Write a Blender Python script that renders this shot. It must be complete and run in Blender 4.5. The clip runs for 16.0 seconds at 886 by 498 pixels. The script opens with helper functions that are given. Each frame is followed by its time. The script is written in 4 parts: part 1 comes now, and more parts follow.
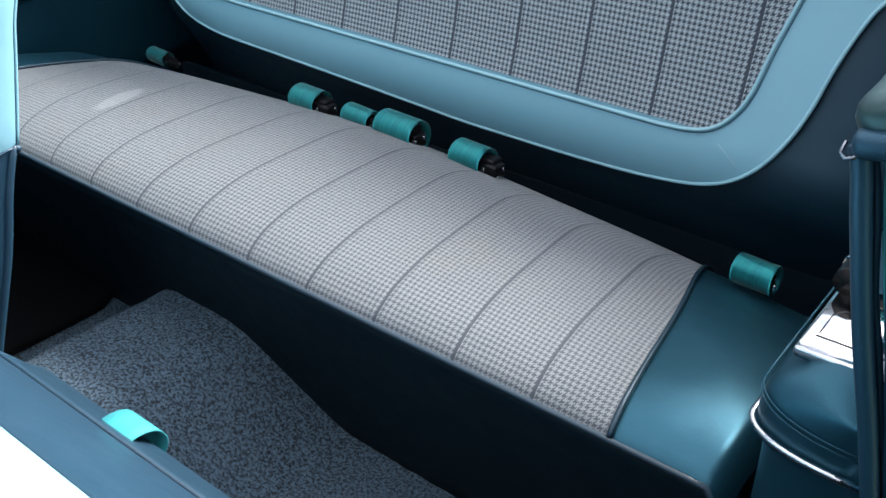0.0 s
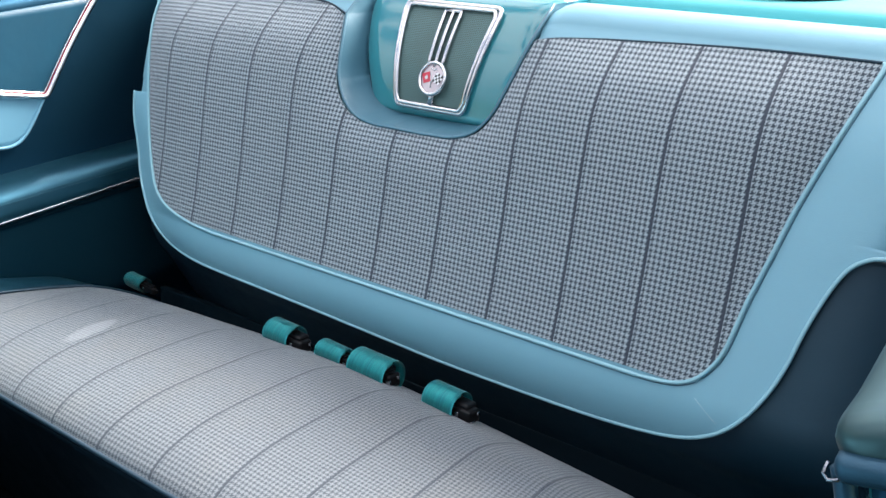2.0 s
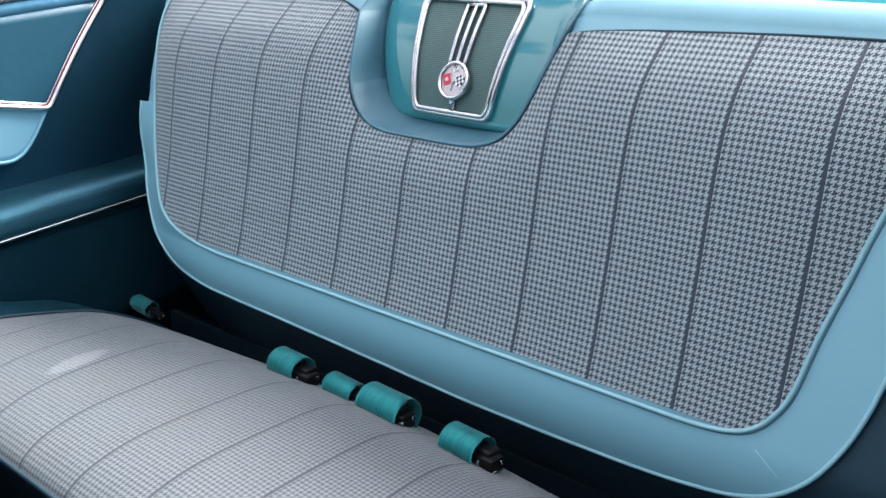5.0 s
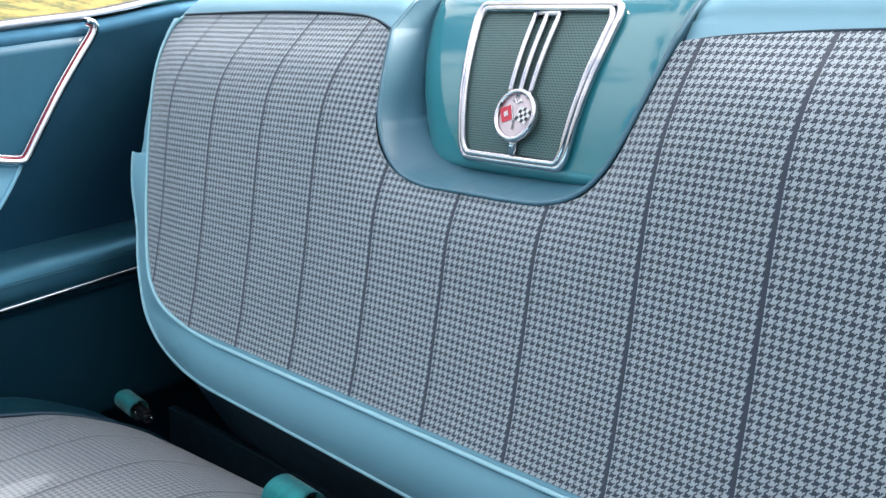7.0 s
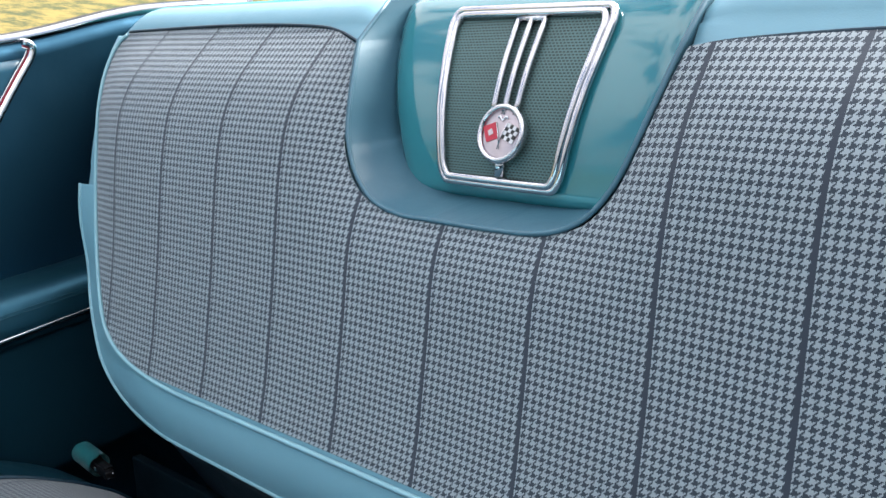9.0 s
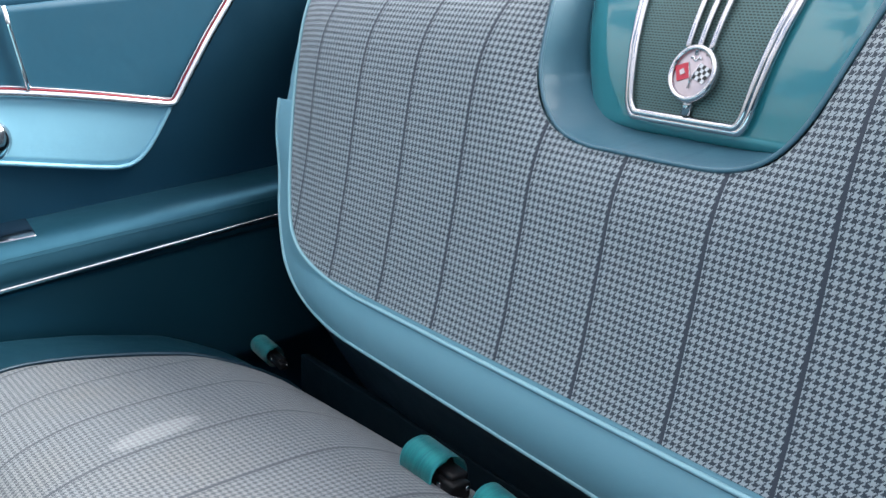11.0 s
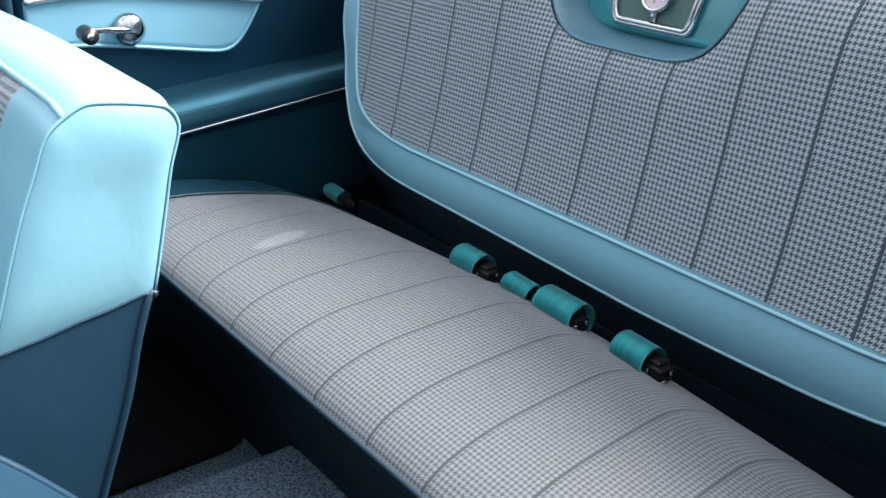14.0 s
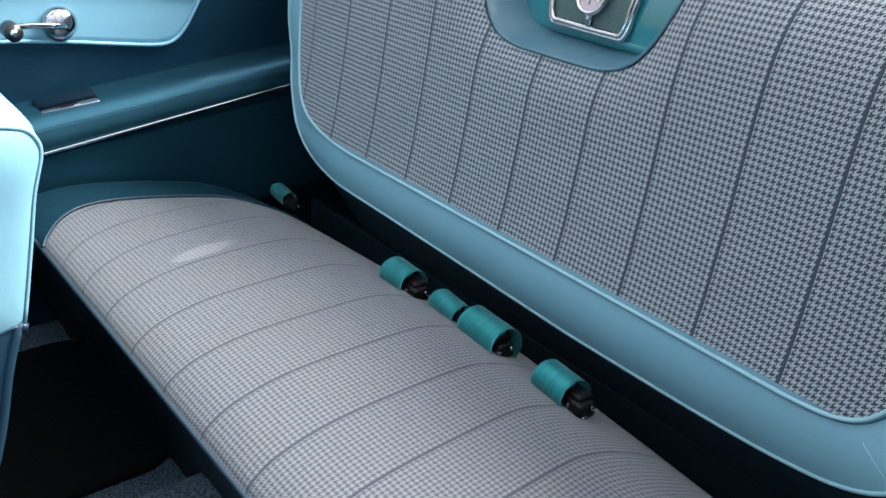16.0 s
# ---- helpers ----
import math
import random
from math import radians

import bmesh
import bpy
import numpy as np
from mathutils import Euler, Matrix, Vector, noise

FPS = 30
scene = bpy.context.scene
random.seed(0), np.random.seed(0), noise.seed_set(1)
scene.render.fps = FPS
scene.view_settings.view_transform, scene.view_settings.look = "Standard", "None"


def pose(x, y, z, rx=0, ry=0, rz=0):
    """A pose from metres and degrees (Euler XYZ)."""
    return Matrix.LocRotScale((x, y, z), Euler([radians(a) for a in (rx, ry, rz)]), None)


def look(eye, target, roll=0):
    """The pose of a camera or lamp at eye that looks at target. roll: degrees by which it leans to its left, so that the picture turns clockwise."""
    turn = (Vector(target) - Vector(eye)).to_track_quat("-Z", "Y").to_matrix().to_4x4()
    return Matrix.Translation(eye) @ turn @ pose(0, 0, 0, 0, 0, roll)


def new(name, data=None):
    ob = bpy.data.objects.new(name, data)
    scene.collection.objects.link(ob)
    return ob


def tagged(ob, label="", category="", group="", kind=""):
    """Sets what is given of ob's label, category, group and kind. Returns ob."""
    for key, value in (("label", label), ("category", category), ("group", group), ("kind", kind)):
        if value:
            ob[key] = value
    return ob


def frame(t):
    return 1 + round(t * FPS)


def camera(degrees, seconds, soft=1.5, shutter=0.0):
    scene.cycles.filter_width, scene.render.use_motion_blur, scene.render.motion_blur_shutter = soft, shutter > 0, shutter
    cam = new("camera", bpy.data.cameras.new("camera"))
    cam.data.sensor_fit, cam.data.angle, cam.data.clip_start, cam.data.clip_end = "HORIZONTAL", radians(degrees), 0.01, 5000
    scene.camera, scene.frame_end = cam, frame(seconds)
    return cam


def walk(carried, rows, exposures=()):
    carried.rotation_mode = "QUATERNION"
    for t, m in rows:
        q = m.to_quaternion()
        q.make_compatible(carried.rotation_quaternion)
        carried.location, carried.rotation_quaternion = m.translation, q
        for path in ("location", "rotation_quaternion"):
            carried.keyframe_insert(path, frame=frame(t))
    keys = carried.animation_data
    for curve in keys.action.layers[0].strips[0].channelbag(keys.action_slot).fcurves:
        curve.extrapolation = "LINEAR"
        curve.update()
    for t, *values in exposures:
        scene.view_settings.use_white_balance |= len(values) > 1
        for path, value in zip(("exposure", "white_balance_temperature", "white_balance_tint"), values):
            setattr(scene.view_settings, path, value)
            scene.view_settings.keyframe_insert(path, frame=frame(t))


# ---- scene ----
cam = camera(50.9, 16.0)
PATH = [
    (0, (0.802, -0.501, 0.849), (-0.27, 0.846, -0.17), 0.1),
    (0.5, (0.793, -0.485, 0.859), (-0.29, 0.926, -0.055), 1.3),
    (1, (0.789, -0.482, 0.868), (-0.321, 0.986, 0.085), 1.4),
    (1.5, (0.786, -0.478, 0.873), (-0.348, 1.02, 0.188), 1.6),
    (2, (0.785, -0.477, 0.886), (-0.363, 1.038, 0.266), 1.9),
    (2.5, (0.784, -0.48, 0.89), (-0.393, 1.035, 0.324), 2.0),
    (3, (0.787, -0.479, 0.891), (-0.398, 1.035, 0.341), 1.5),
    (3.5, (0.787, -0.478, 0.891), (-0.38, 1.048, 0.335), 1.3),
    (4, (0.786, -0.475, 0.895), (-0.362, 1.057, 0.314), 1.2),
    (4.2, (0.783, -0.464, 0.892), (-0.37, 1.059, 0.3), 1.1),
    (6.3, (0.604, -0.155, 0.789), (-0.779, 1.187, 0.254), 0.3),
    (6.5, (0.589, -0.145, 0.79), (-0.789, 1.211, 0.278), 0.1),
    (7, (0.541, -0.123, 0.788), (-0.823, 1.268, 0.334), 0.0),
    (7.5, (0.501, -0.088, 0.793), (-0.825, 1.341, 0.343), -0.5),
    (8, (0.475, -0.083, 0.793), (-0.843, 1.353, 0.345), -0.8),
    (8.5, (0.472, -0.068, 0.795), (-0.856, 1.358, 0.347), -2.0),
    (9, (0.471, -0.065, 0.797), (-0.846, 1.369, 0.341), -2.2),
    (9.5, (0.471, -0.075, 0.793), (-0.883, 1.325, 0.336), -2.2),
    (10, (0.47, -0.091, 0.786), (-0.964, 1.217, 0.305), -1.6),
    (10.2, (0.469, -0.095, 0.782), (-0.999, 1.169, 0.285), -1.4),
    (12.3, (0.587, -0.224, 0.798), (-0.931, 0.937, 0.206), 4.4),
    (12.5, (0.608, -0.244, 0.803), (-0.917, 0.905, 0.209), 4.5),
    (13, (0.666, -0.305, 0.823), (-0.863, 0.838, 0.225), 4.1),
    (13.5, (0.721, -0.357, 0.842), (-0.778, 0.775, 0.156), 1.9),
    (14, (0.741, -0.395, 0.861), (-0.689, 0.763, 0.077), 2.1),
    (14.5, (0.751, -0.374, 0.871), (-0.607, 0.84, 0.045), 3.1),
    (15, (0.752, -0.329, 0.886), (-0.594, 0.908, 0.075), 2.4),
    (15.5, (0.751, -0.274, 0.889), (-0.652, 0.891, 0.068), 1.1),
    (16, (0.744, -0.255, 0.887), (-0.692, 0.854, 0.045), 1.9),
]
walk(cam, [(t, look(eye, target, roll)) for t, eye, target, roll in PATH], [(0, 1.94), (0.6, 1.86), (1, 1.82), (1.5, 1.94), (2, 2.06), (3, 1.98), (4, 1.92), (6.5, 2.08), (7, 2.09), (8, 1.92), (9, 1.83), (10, 1.86), (12.5, 2.09), (13, 2.13), (13.5, 2.01), (14, 1.83), (14.5, 1.73), (16, 1.78)])

# ---- light ----
world = bpy.data.worlds.new("sky")
scene.world = world
world.use_nodes = True
wt = world.node_tree
sky = wt.nodes.new("ShaderNodeTexSky")
sky.sky_type, sky.sun_disc = "NISHITA", False
sky.sun_elevation, sky.sun_rotation = radians(41), radians(19)
sky.air_density, sky.dust_density = 1.0, 2.0
ways = wt.nodes.new("ShaderNodeTexCoord")
clouds = wt.nodes.new("ShaderNodeTexNoise")
clouds.inputs["Scale"].default_value, clouds.inputs["Detail"].default_value, clouds.inputs["Roughness"].default_value = 4.6, 8.0, 0.62
cover = wt.nodes.new("ShaderNodeMapRange")
cover.inputs["From Min"].default_value, cover.inputs["From Max"].default_value = 0.45, 0.53
blend = wt.nodes.new("ShaderNodeMix")
blend.data_type = "RGBA"
blend.inputs[7].default_value = (7.6, 7.6, 7.8, 1)
# a cloudy sky is brightest overhead and dims towards the horizon
height = wt.nodes.new("ShaderNodeSeparateXYZ")
dim = wt.nodes.new("ShaderNodeMapRange")
for key, value in (("From Min", 0.0), ("From Max", 1.0), ("To Min", 0.28), ("To Max", 1.80)):
    dim.inputs[key].default_value = value
wt.links.new(ways.outputs["Generated"], clouds.inputs["Vector"])
wt.links.new(ways.outputs["Generated"], height.inputs[0])
wt.links.new(height.outputs[2], dim.inputs["Value"])
wt.links.new(clouds.outputs["Fac"], cover.inputs["Value"])
wt.links.new(cover.outputs[0], blend.inputs[0])
wt.links.new(sky.outputs[0], blend.inputs[6])
wt.links.new(blend.outputs[2], wt.nodes["Background"].inputs[0])
strength = wt.nodes.new("ShaderNodeMath")
strength.operation = "MULTIPLY"
strength.inputs[1].default_value = 0.075
wt.links.new(dim.outputs[0], strength.inputs[0])
wt.links.new(strength.outputs[0], wt.nodes["Background"].inputs[1])
sun = new("sun", bpy.data.lights.new("sun", "SUN"))
sun.data.energy, sun.data.angle, sun.data.color = 4.3, radians(30), (1.0, 0.97, 0.93)
sun.matrix_world = look((0, 0, 0), (-0.25, -0.71, -0.66))


# ---- materials ----
def mat(name, rough=0.5, metal=0.0):
    m = bpy.data.materials.new(name)
    m.use_nodes = True
    b = m.node_tree.nodes["Principled BSDF"]
    b.inputs["Roughness"].default_value, b.inputs["Metallic"].default_value = rough, metal
    return m, m.node_tree, b


def math_node(nt, op, a, b=None):
    n = nt.nodes.new("ShaderNodeMath")
    n.operation = op
    for k, v in enumerate((a, b)):
        if v is None:
            continue
        if isinstance(v, (int, float)):
            n.inputs[k].default_value = v
        else:
            nt.links.new(v, n.inputs[k])
    return n.outputs[0]


def mix_rgb(nt, fac, a, b):
    n = nt.nodes.new("ShaderNodeMix")
    n.data_type = "RGBA"
    for k, v in ((0, fac), (6, a), (7, b)):
        if isinstance(v, (int, float)):
            n.inputs[k].default_value = v
        elif isinstance(v, tuple):
            n.inputs[k].default_value = (*v, 1.0)
        else:
            nt.links.new(v, n.inputs[k])
    return n.outputs[2]


def noise_tex(nt, scale, detail=3.0, rough=0.55):
    n = nt.nodes.new("ShaderNodeTexNoise")
    c = nt.nodes.new("ShaderNodeTexCoord")
    n.inputs["Scale"].default_value, n.inputs["Detail"].default_value, n.inputs["Roughness"].default_value = scale, detail, rough
    nt.links.new(c.outputs["Object"], n.inputs["Vector"])
    return n.outputs["Fac"]


def bump(nt, b, height, strength, distance):
    n = nt.nodes.new("ShaderNodeBump")
    n.inputs["Strength"].default_value, n.inputs["Distance"].default_value = strength, distance
    nt.links.new(height, n.inputs["Height"])
    nt.links.new(n.outputs[0], b.inputs["Normal"])


def vinyl(name, colour, colour2, rough, grain=900.0, metal=0.0, coat=0.0):
    """Upholstery vinyl: a faint leather grain, soft mottling, slightly uneven gloss."""
    m, nt, b = mat(name, rough, metal)
    nt.links.new(mix_rgb(nt, noise_tex(nt, 9.0, 4.0), colour, colour2), b.inputs["Base Color"])
    v = nt.nodes.new("ShaderNodeTexVoronoi")
    v.inputs["Scale"].default_value = grain
    c = nt.nodes.new("ShaderNodeTexCoord")
    nt.links.new(c.outputs["Object"], v.inputs["Vector"])
    soft = noise_tex(nt, 26.0, 3.0)
    h = math_node(nt, "ADD", math_node(nt, "MULTIPLY", v.outputs["Distance"], 0.12), math_node(nt, "MULTIPLY", soft, 1.3))
    bump(nt, b, h, 0.35, 0.0016)
    r = math_node(nt, "ADD", math_node(nt, "MULTIPLY", noise_tex(nt, 40.0, 4.0), 0.16), rough - 0.08)
    nt.links.new(r, b.inputs["Roughness"])
    b.inputs["Coat Weight"].default_value, b.inputs["Coat Roughness"].default_value = coat, 0.3
    return m


STRIPE = 0.0941


def houndstooth(name, light, dark, stripe, smear=None):
    """Woven houndstooth: threads of two colours in a two-and-two twill, with a dark stripe every STRIPE metres."""
    m, nt, b = mat(name, 0.75)
    uv = nt.nodes.new("ShaderNodeUVMap")
    sep = nt.nodes.new("ShaderNodeSeparateXYZ")
    nt.links.new(uv.outputs[0], sep.inputs[0])
    u, v = sep.outputs[0], sep.outputs[1]
    k = 16 * 8.0
    ui, vi = math_node(nt, "FLOOR", math_node(nt, "MULTIPLY", u, k)), math_node(nt, "FLOOR", math_node(nt, "MULTIPLY", v, k))
    warp = math_node(nt, "LESS_THAN", math_node(nt, "FLOORED_MODULO", ui, 8.0), 4.0)
    weft = math_node(nt, "LESS_THAN", math_node(nt, "FLOORED_MODULO", vi, 8.0), 4.0)
    twill = math_node(nt, "LESS_THAN", math_node(nt, "FLOORED_MODULO", math_node(nt, "SUBTRACT", ui, vi), 4.0), 2.0)
    pick = math_node(nt, "ADD", math_node(nt, "MULTIPLY", twill, warp),
                     math_node(nt, "MULTIPLY", math_node(nt, "SUBTRACT", 1.0, twill), weft))
    fuzz = noise_tex(nt, 1500.0, 2.0)
    tone = mix_rgb(nt, noise_tex(nt, 7.0, 3.0), light, tuple(c * 0.86 for c in light))
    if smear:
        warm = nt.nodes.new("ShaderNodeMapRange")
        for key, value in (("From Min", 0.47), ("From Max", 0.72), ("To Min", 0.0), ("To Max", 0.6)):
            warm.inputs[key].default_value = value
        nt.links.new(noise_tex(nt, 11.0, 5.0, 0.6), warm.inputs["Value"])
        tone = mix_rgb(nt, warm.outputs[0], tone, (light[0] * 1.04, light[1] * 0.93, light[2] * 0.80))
    tone = mix_rgb(nt, math_node(nt, "MULTIPLY", fuzz, 0.35), tone, dark)
    cloth = mix_rgb(nt, pick, dark, tone)
    line = math_node(nt, "LESS_THAN", math_node(nt, "ABSOLUTE", math_node(nt, "SUBTRACT", math_node(nt, "FRACT", math_node(nt, "ADD", u, 0.5)), 0.5)), 0.019)
    colour = mix_rgb(nt, line, cloth, stripe)
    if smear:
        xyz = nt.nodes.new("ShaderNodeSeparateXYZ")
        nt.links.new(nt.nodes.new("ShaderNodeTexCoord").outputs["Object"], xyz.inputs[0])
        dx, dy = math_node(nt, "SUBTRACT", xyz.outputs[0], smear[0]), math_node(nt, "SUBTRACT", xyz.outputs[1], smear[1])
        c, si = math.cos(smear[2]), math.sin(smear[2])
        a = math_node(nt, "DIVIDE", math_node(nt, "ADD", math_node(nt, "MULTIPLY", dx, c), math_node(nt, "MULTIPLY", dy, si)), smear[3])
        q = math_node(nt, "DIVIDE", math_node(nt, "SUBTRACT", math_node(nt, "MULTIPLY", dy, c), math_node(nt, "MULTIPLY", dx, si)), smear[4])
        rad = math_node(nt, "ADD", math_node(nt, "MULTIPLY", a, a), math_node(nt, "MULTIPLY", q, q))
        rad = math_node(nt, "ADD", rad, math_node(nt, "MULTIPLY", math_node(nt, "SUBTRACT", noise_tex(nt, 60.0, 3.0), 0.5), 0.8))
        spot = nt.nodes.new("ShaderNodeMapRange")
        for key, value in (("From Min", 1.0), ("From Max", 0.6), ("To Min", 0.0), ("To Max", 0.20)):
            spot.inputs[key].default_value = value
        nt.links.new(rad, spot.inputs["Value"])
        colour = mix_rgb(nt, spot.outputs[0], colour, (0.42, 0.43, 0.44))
    nt.links.new(colour, b.inputs["Base Color"])
    fine_u = math_node(nt, "SINE", math_node(nt, "MULTIPLY", u, k * 6.2832))
    fine_v = math_node(nt, "SINE", math_node(nt, "MULTIPLY", v, k * 6.2832))
    h = math_node(nt, "SUBTRACT", math_node(nt, "MULTIPLY", math_node(nt, "ADD", fine_u, fine_v), 0.15), line)
    bump(nt, b, h, 0.4, 0.0006)
    b.inputs["Sheen Weight"].default_value = 0.12
    b.inputs["Sheen Roughness"].default_value = 0.5
    return m


def carpet_mat(name, light, dark):
    m, nt, b = mat(name, 0.95)
    n1 = noise_tex(nt, 300.0, 3.0, 0.7)
    ramp = nt.nodes.new("ShaderNodeValToRGB")
    ramp.color_ramp.elements[0].position, ramp.color_ramp.elements[1].position = 0.41, 0.58
    ramp.color_ramp.elements[0].color, ramp.color_ramp.elements[1].color = (*dark, 1), (*light, 1)
    nt.links.new(n1, ramp.inputs[0])
    worn = mix_rgb(nt, math_node(nt, "MULTIPLY", noise_tex(nt, 6.0, 3.0), 0.25), ramp.outputs[0], tuple(c * 1.2 for c in light))
    nt.links.new(worn, b.inputs["Base Color"])
    bump(nt, b, n1, 1.0, 0.008)
    return m


def chrome_mat(name, colour=(0.47, 0.48, 0.50), rough=0.08):
    m, nt, b = mat(name, rough, 1.0)
    b.inputs["Base Color"].default_value = (*colour, 1)
    r = math_node(nt, "ADD", math_node(nt, "MULTIPLY", noise_tex(nt, 60.0, 4.0), 0.10), rough - 0.03)
    nt.links.new(r, b.inputs["Roughness"])
    return m


def plain(name, colour, rough, metal=0.0, scale=30.0, spread=0.8):
    m, nt, b = mat(name, rough, metal)
    nt.links.new(mix_rgb(nt, noise_tex(nt, scale, 5.0), colour, tuple(c * spread for c in colour)), b.inputs["Base Color"])
    return m


WALL_VINYL = vinyl("quarter_blue_vinyl", (0.016, 0.070, 0.118), (0.013, 0.060, 0.102), 0.36, metal=0.74)
TRIM_VINYL = vinyl("trim_blue_teal_vinyl", (0.017, 0.078, 0.115), (0.014, 0.067, 0.100), 0.36, metal=0.72)
LIGHT_VINYL = vinyl("light_turquoise_vinyl", (0.184, 0.370, 0.452), (0.165, 0.342, 0.422), 0.42)
DARK_VINYL = vinyl("dark_teal_vinyl", (0.008, 0.031, 0.050), (0.006, 0.025, 0.042), 0.44, metal=0.4)
# footwell shade is put into this near-black colour and low specular
SKIRT_VINYL = vinyl("shaded_blue_vinyl", (0.0030, 0.010, 0.016), (0.0022, 0.008, 0.013), 0.5)
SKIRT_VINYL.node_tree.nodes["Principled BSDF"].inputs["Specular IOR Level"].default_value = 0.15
MID_VINYL = vinyl("mid_blue_vinyl", (0.050, 0.135, 0.185), (0.043, 0.12, 0.165), 0.42)
CLOTH = houndstooth("houndstooth_cloth", (0.385, 0.440, 0.470), (0.024, 0.037, 0.054), (0.026, 0.036, 0.054))
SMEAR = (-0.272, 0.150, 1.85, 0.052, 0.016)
# same cloth as the backrest, coloured darker to put shade on the cushion
SEAT_CLOTH = houndstooth("worn_shaded_houndstooth_cloth", (0.190, 0.206, 0.219), (0.038, 0.047, 0.059), (0.024, 0.032, 0.044), SMEAR)
PIPE_LIGHT = vinyl("pale_piping_vinyl", (0.245, 0.44, 0.50), (0.22, 0.41, 0.47), 0.32)
# chrome coloured darker; on the far ashtray lid this paints the wall's reflection
DARK_CHROME = chrome_mat("darkened_chrome", (0.22, 0.23, 0.26), 0.12)
FRAME_CHROME = chrome_mat("bright_frame_chrome", (0.58, 0.57, 0.59), 0.05)
POLISHED = chrome_mat("polished_chrome", (0.80, 0.79, 0.80), 0.045)
SEAM_THREAD = plain("pale_seam_thread", (0.33, 0.50, 0.55), 0.6)
PIPING = vinyl("slate_piping_vinyl", (0.016, 0.036, 0.055), (0.013, 0.030, 0.048), 0.4)
CARPET = carpet_mat("loop_carpet", (0.122, 0.192, 0.262), (0.004, 0.007, 0.010))
CHROME = chrome_mat("chrome")
PAINT, _pt, _pb = mat("teal_enamel_paint", 0.18)
_pt.links.new(mix_rgb(_pt, noise_tex(_pt, 12.0, 3.0), (0.026, 0.200, 0.235), (0.022, 0.175, 0.21)), _pb.inputs["Base Color"])
_pb.inputs["Coat Weight"].default_value, _pb.inputs["Coat IOR"].default_value = 1.0, 1.55
_pb.inputs["Specular IOR Level"].default_value = 0.3
_pb.inputs["Coat Roughness"].default_value = 0.04
DECK_VINYL = vinyl("deck_turquoise_vinyl", (0.085, 0.345, 0.365), (0.07, 0.31, 0.33), 0.7)
DECK_VINYL.node_tree.nodes["Principled BSDF"].inputs["Specular IOR Level"].default_value = 0.1
PAINT_LIGHT = plain("light_teal_paint", (0.10, 0.42, 0.45), 0.35)
WEBBING, _wt, _wb = mat("teal_webbing", 0.30, 0.5)
_wv = _wt.nodes.new("ShaderNodeTexWave")
_wv.inputs["Scale"].default_value = 210.0
_wc = _wt.nodes.new("ShaderNodeTexCoord")
_wt.links.new(_wc.outputs["Object"], _wv.inputs["Vector"])
_ws = _wt.nodes.new("ShaderNodeMapping")
_ws.inputs["Scale"].default_value = (420.0, 14.0, 14.0)
_wn = _wt.nodes.new("ShaderNodeTexNoise")
_wn.inputs["Scale"].default_value, _wn.inputs["Detail"].default_value = 1.0, 4.0
_wt.links.new(_wc.outputs["Object"], _ws.inputs[0])
_wt.links.new(_ws.outputs[0], _wn.inputs["Vector"])
_woven = mix_rgb(_wt, _wv.outputs["Fac"], (0.012, 0.29, 0.31), (0.024, 0.41, 0.42))
_streak = math_node(_wt, "MULTIPLY", math_node(_wt, "SUBTRACT", _wn.outputs["Fac"], 0.40), 1.6)
_wt.links.new(mix_rgb(_wt, _streak, _woven, (0.006, 0.15, 0.18)), _wb.inputs["Base Color"])
bump(_wt, _wb, _wv.outputs["Fac"], 0.3, 0.0006)
_wb.inputs["Sheen Weight"].default_value = 0.2
BUCKLE = plain("glossy_black_buckle", (0.006, 0.006, 0.007), 0.28)
BUCKLE.node_tree.nodes["Principled BSDF"].inputs["Specular IOR Level"].default_value = 0.12
BLACK = plain("black_plastic", (0.012, 0.012, 0.014), 0.35)
GREY_PLASTIC = plain("dark_grey_plastic", (0.035, 0.033, 0.035), 0.5)
RED = plain("red_enamel", (0.55, 0.02, 0.05), 0.3)
DEEP_RED = plain("deep_red_enamel", (0.24, 0.012, 0.030), 0.3)
WHITE = plain("white_enamel", (0.72, 0.72, 0.74), 0.3)
MEDAL_FACE = plain("silvery_enamel", (0.62, 0.53, 0.56), 0.25, 0.35, 220.0, 0.75)
SILVER = chrome_mat("satin_silver", (0.75, 0.74, 0.76), 0.25)
RUBBER = vinyl("windlace_vinyl", (0.018, 0.065, 0.105), (0.014, 0.052, 0.088), 0.42, metal=0.5)


def perforated():
    m, nt, b = mat("perforated_grille", 0.55, 0.2)
    uv = nt.nodes.new("ShaderNodeUVMap")
    v = nt.nodes.new("ShaderNodeTexBrick")
    v.inputs["Scale"].default_value, v.inputs["Mortar Size"].default_value = 205.0, 0.13
    v.inputs["Brick Width"].default_value, v.inputs["Row Height"].default_value = 0.7, 0.45
    for k, c in (("Color1", (0.016, 0.030, 0.031)), ("Color2", (0.028, 0.046, 0.045)), ("Mortar", (0.100, 0.190, 0.190))):
        v.inputs[k].default_value = (*c, 1)
    nt.links.new(uv.outputs[0], v.inputs["Vector"])
    stain = noise_tex(nt, 22.0, 4.0)
    nt.links.new(mix_rgb(nt, math_node(nt, "MULTIPLY", stain, 0.4), v.outputs["Color"], (0.055, 0.055, 0.042)), b.inputs["Base Color"])
    bump(nt, b, v.outputs["Fac"], 0.6, 0.0008)
    return m


GRILLE = perforated()


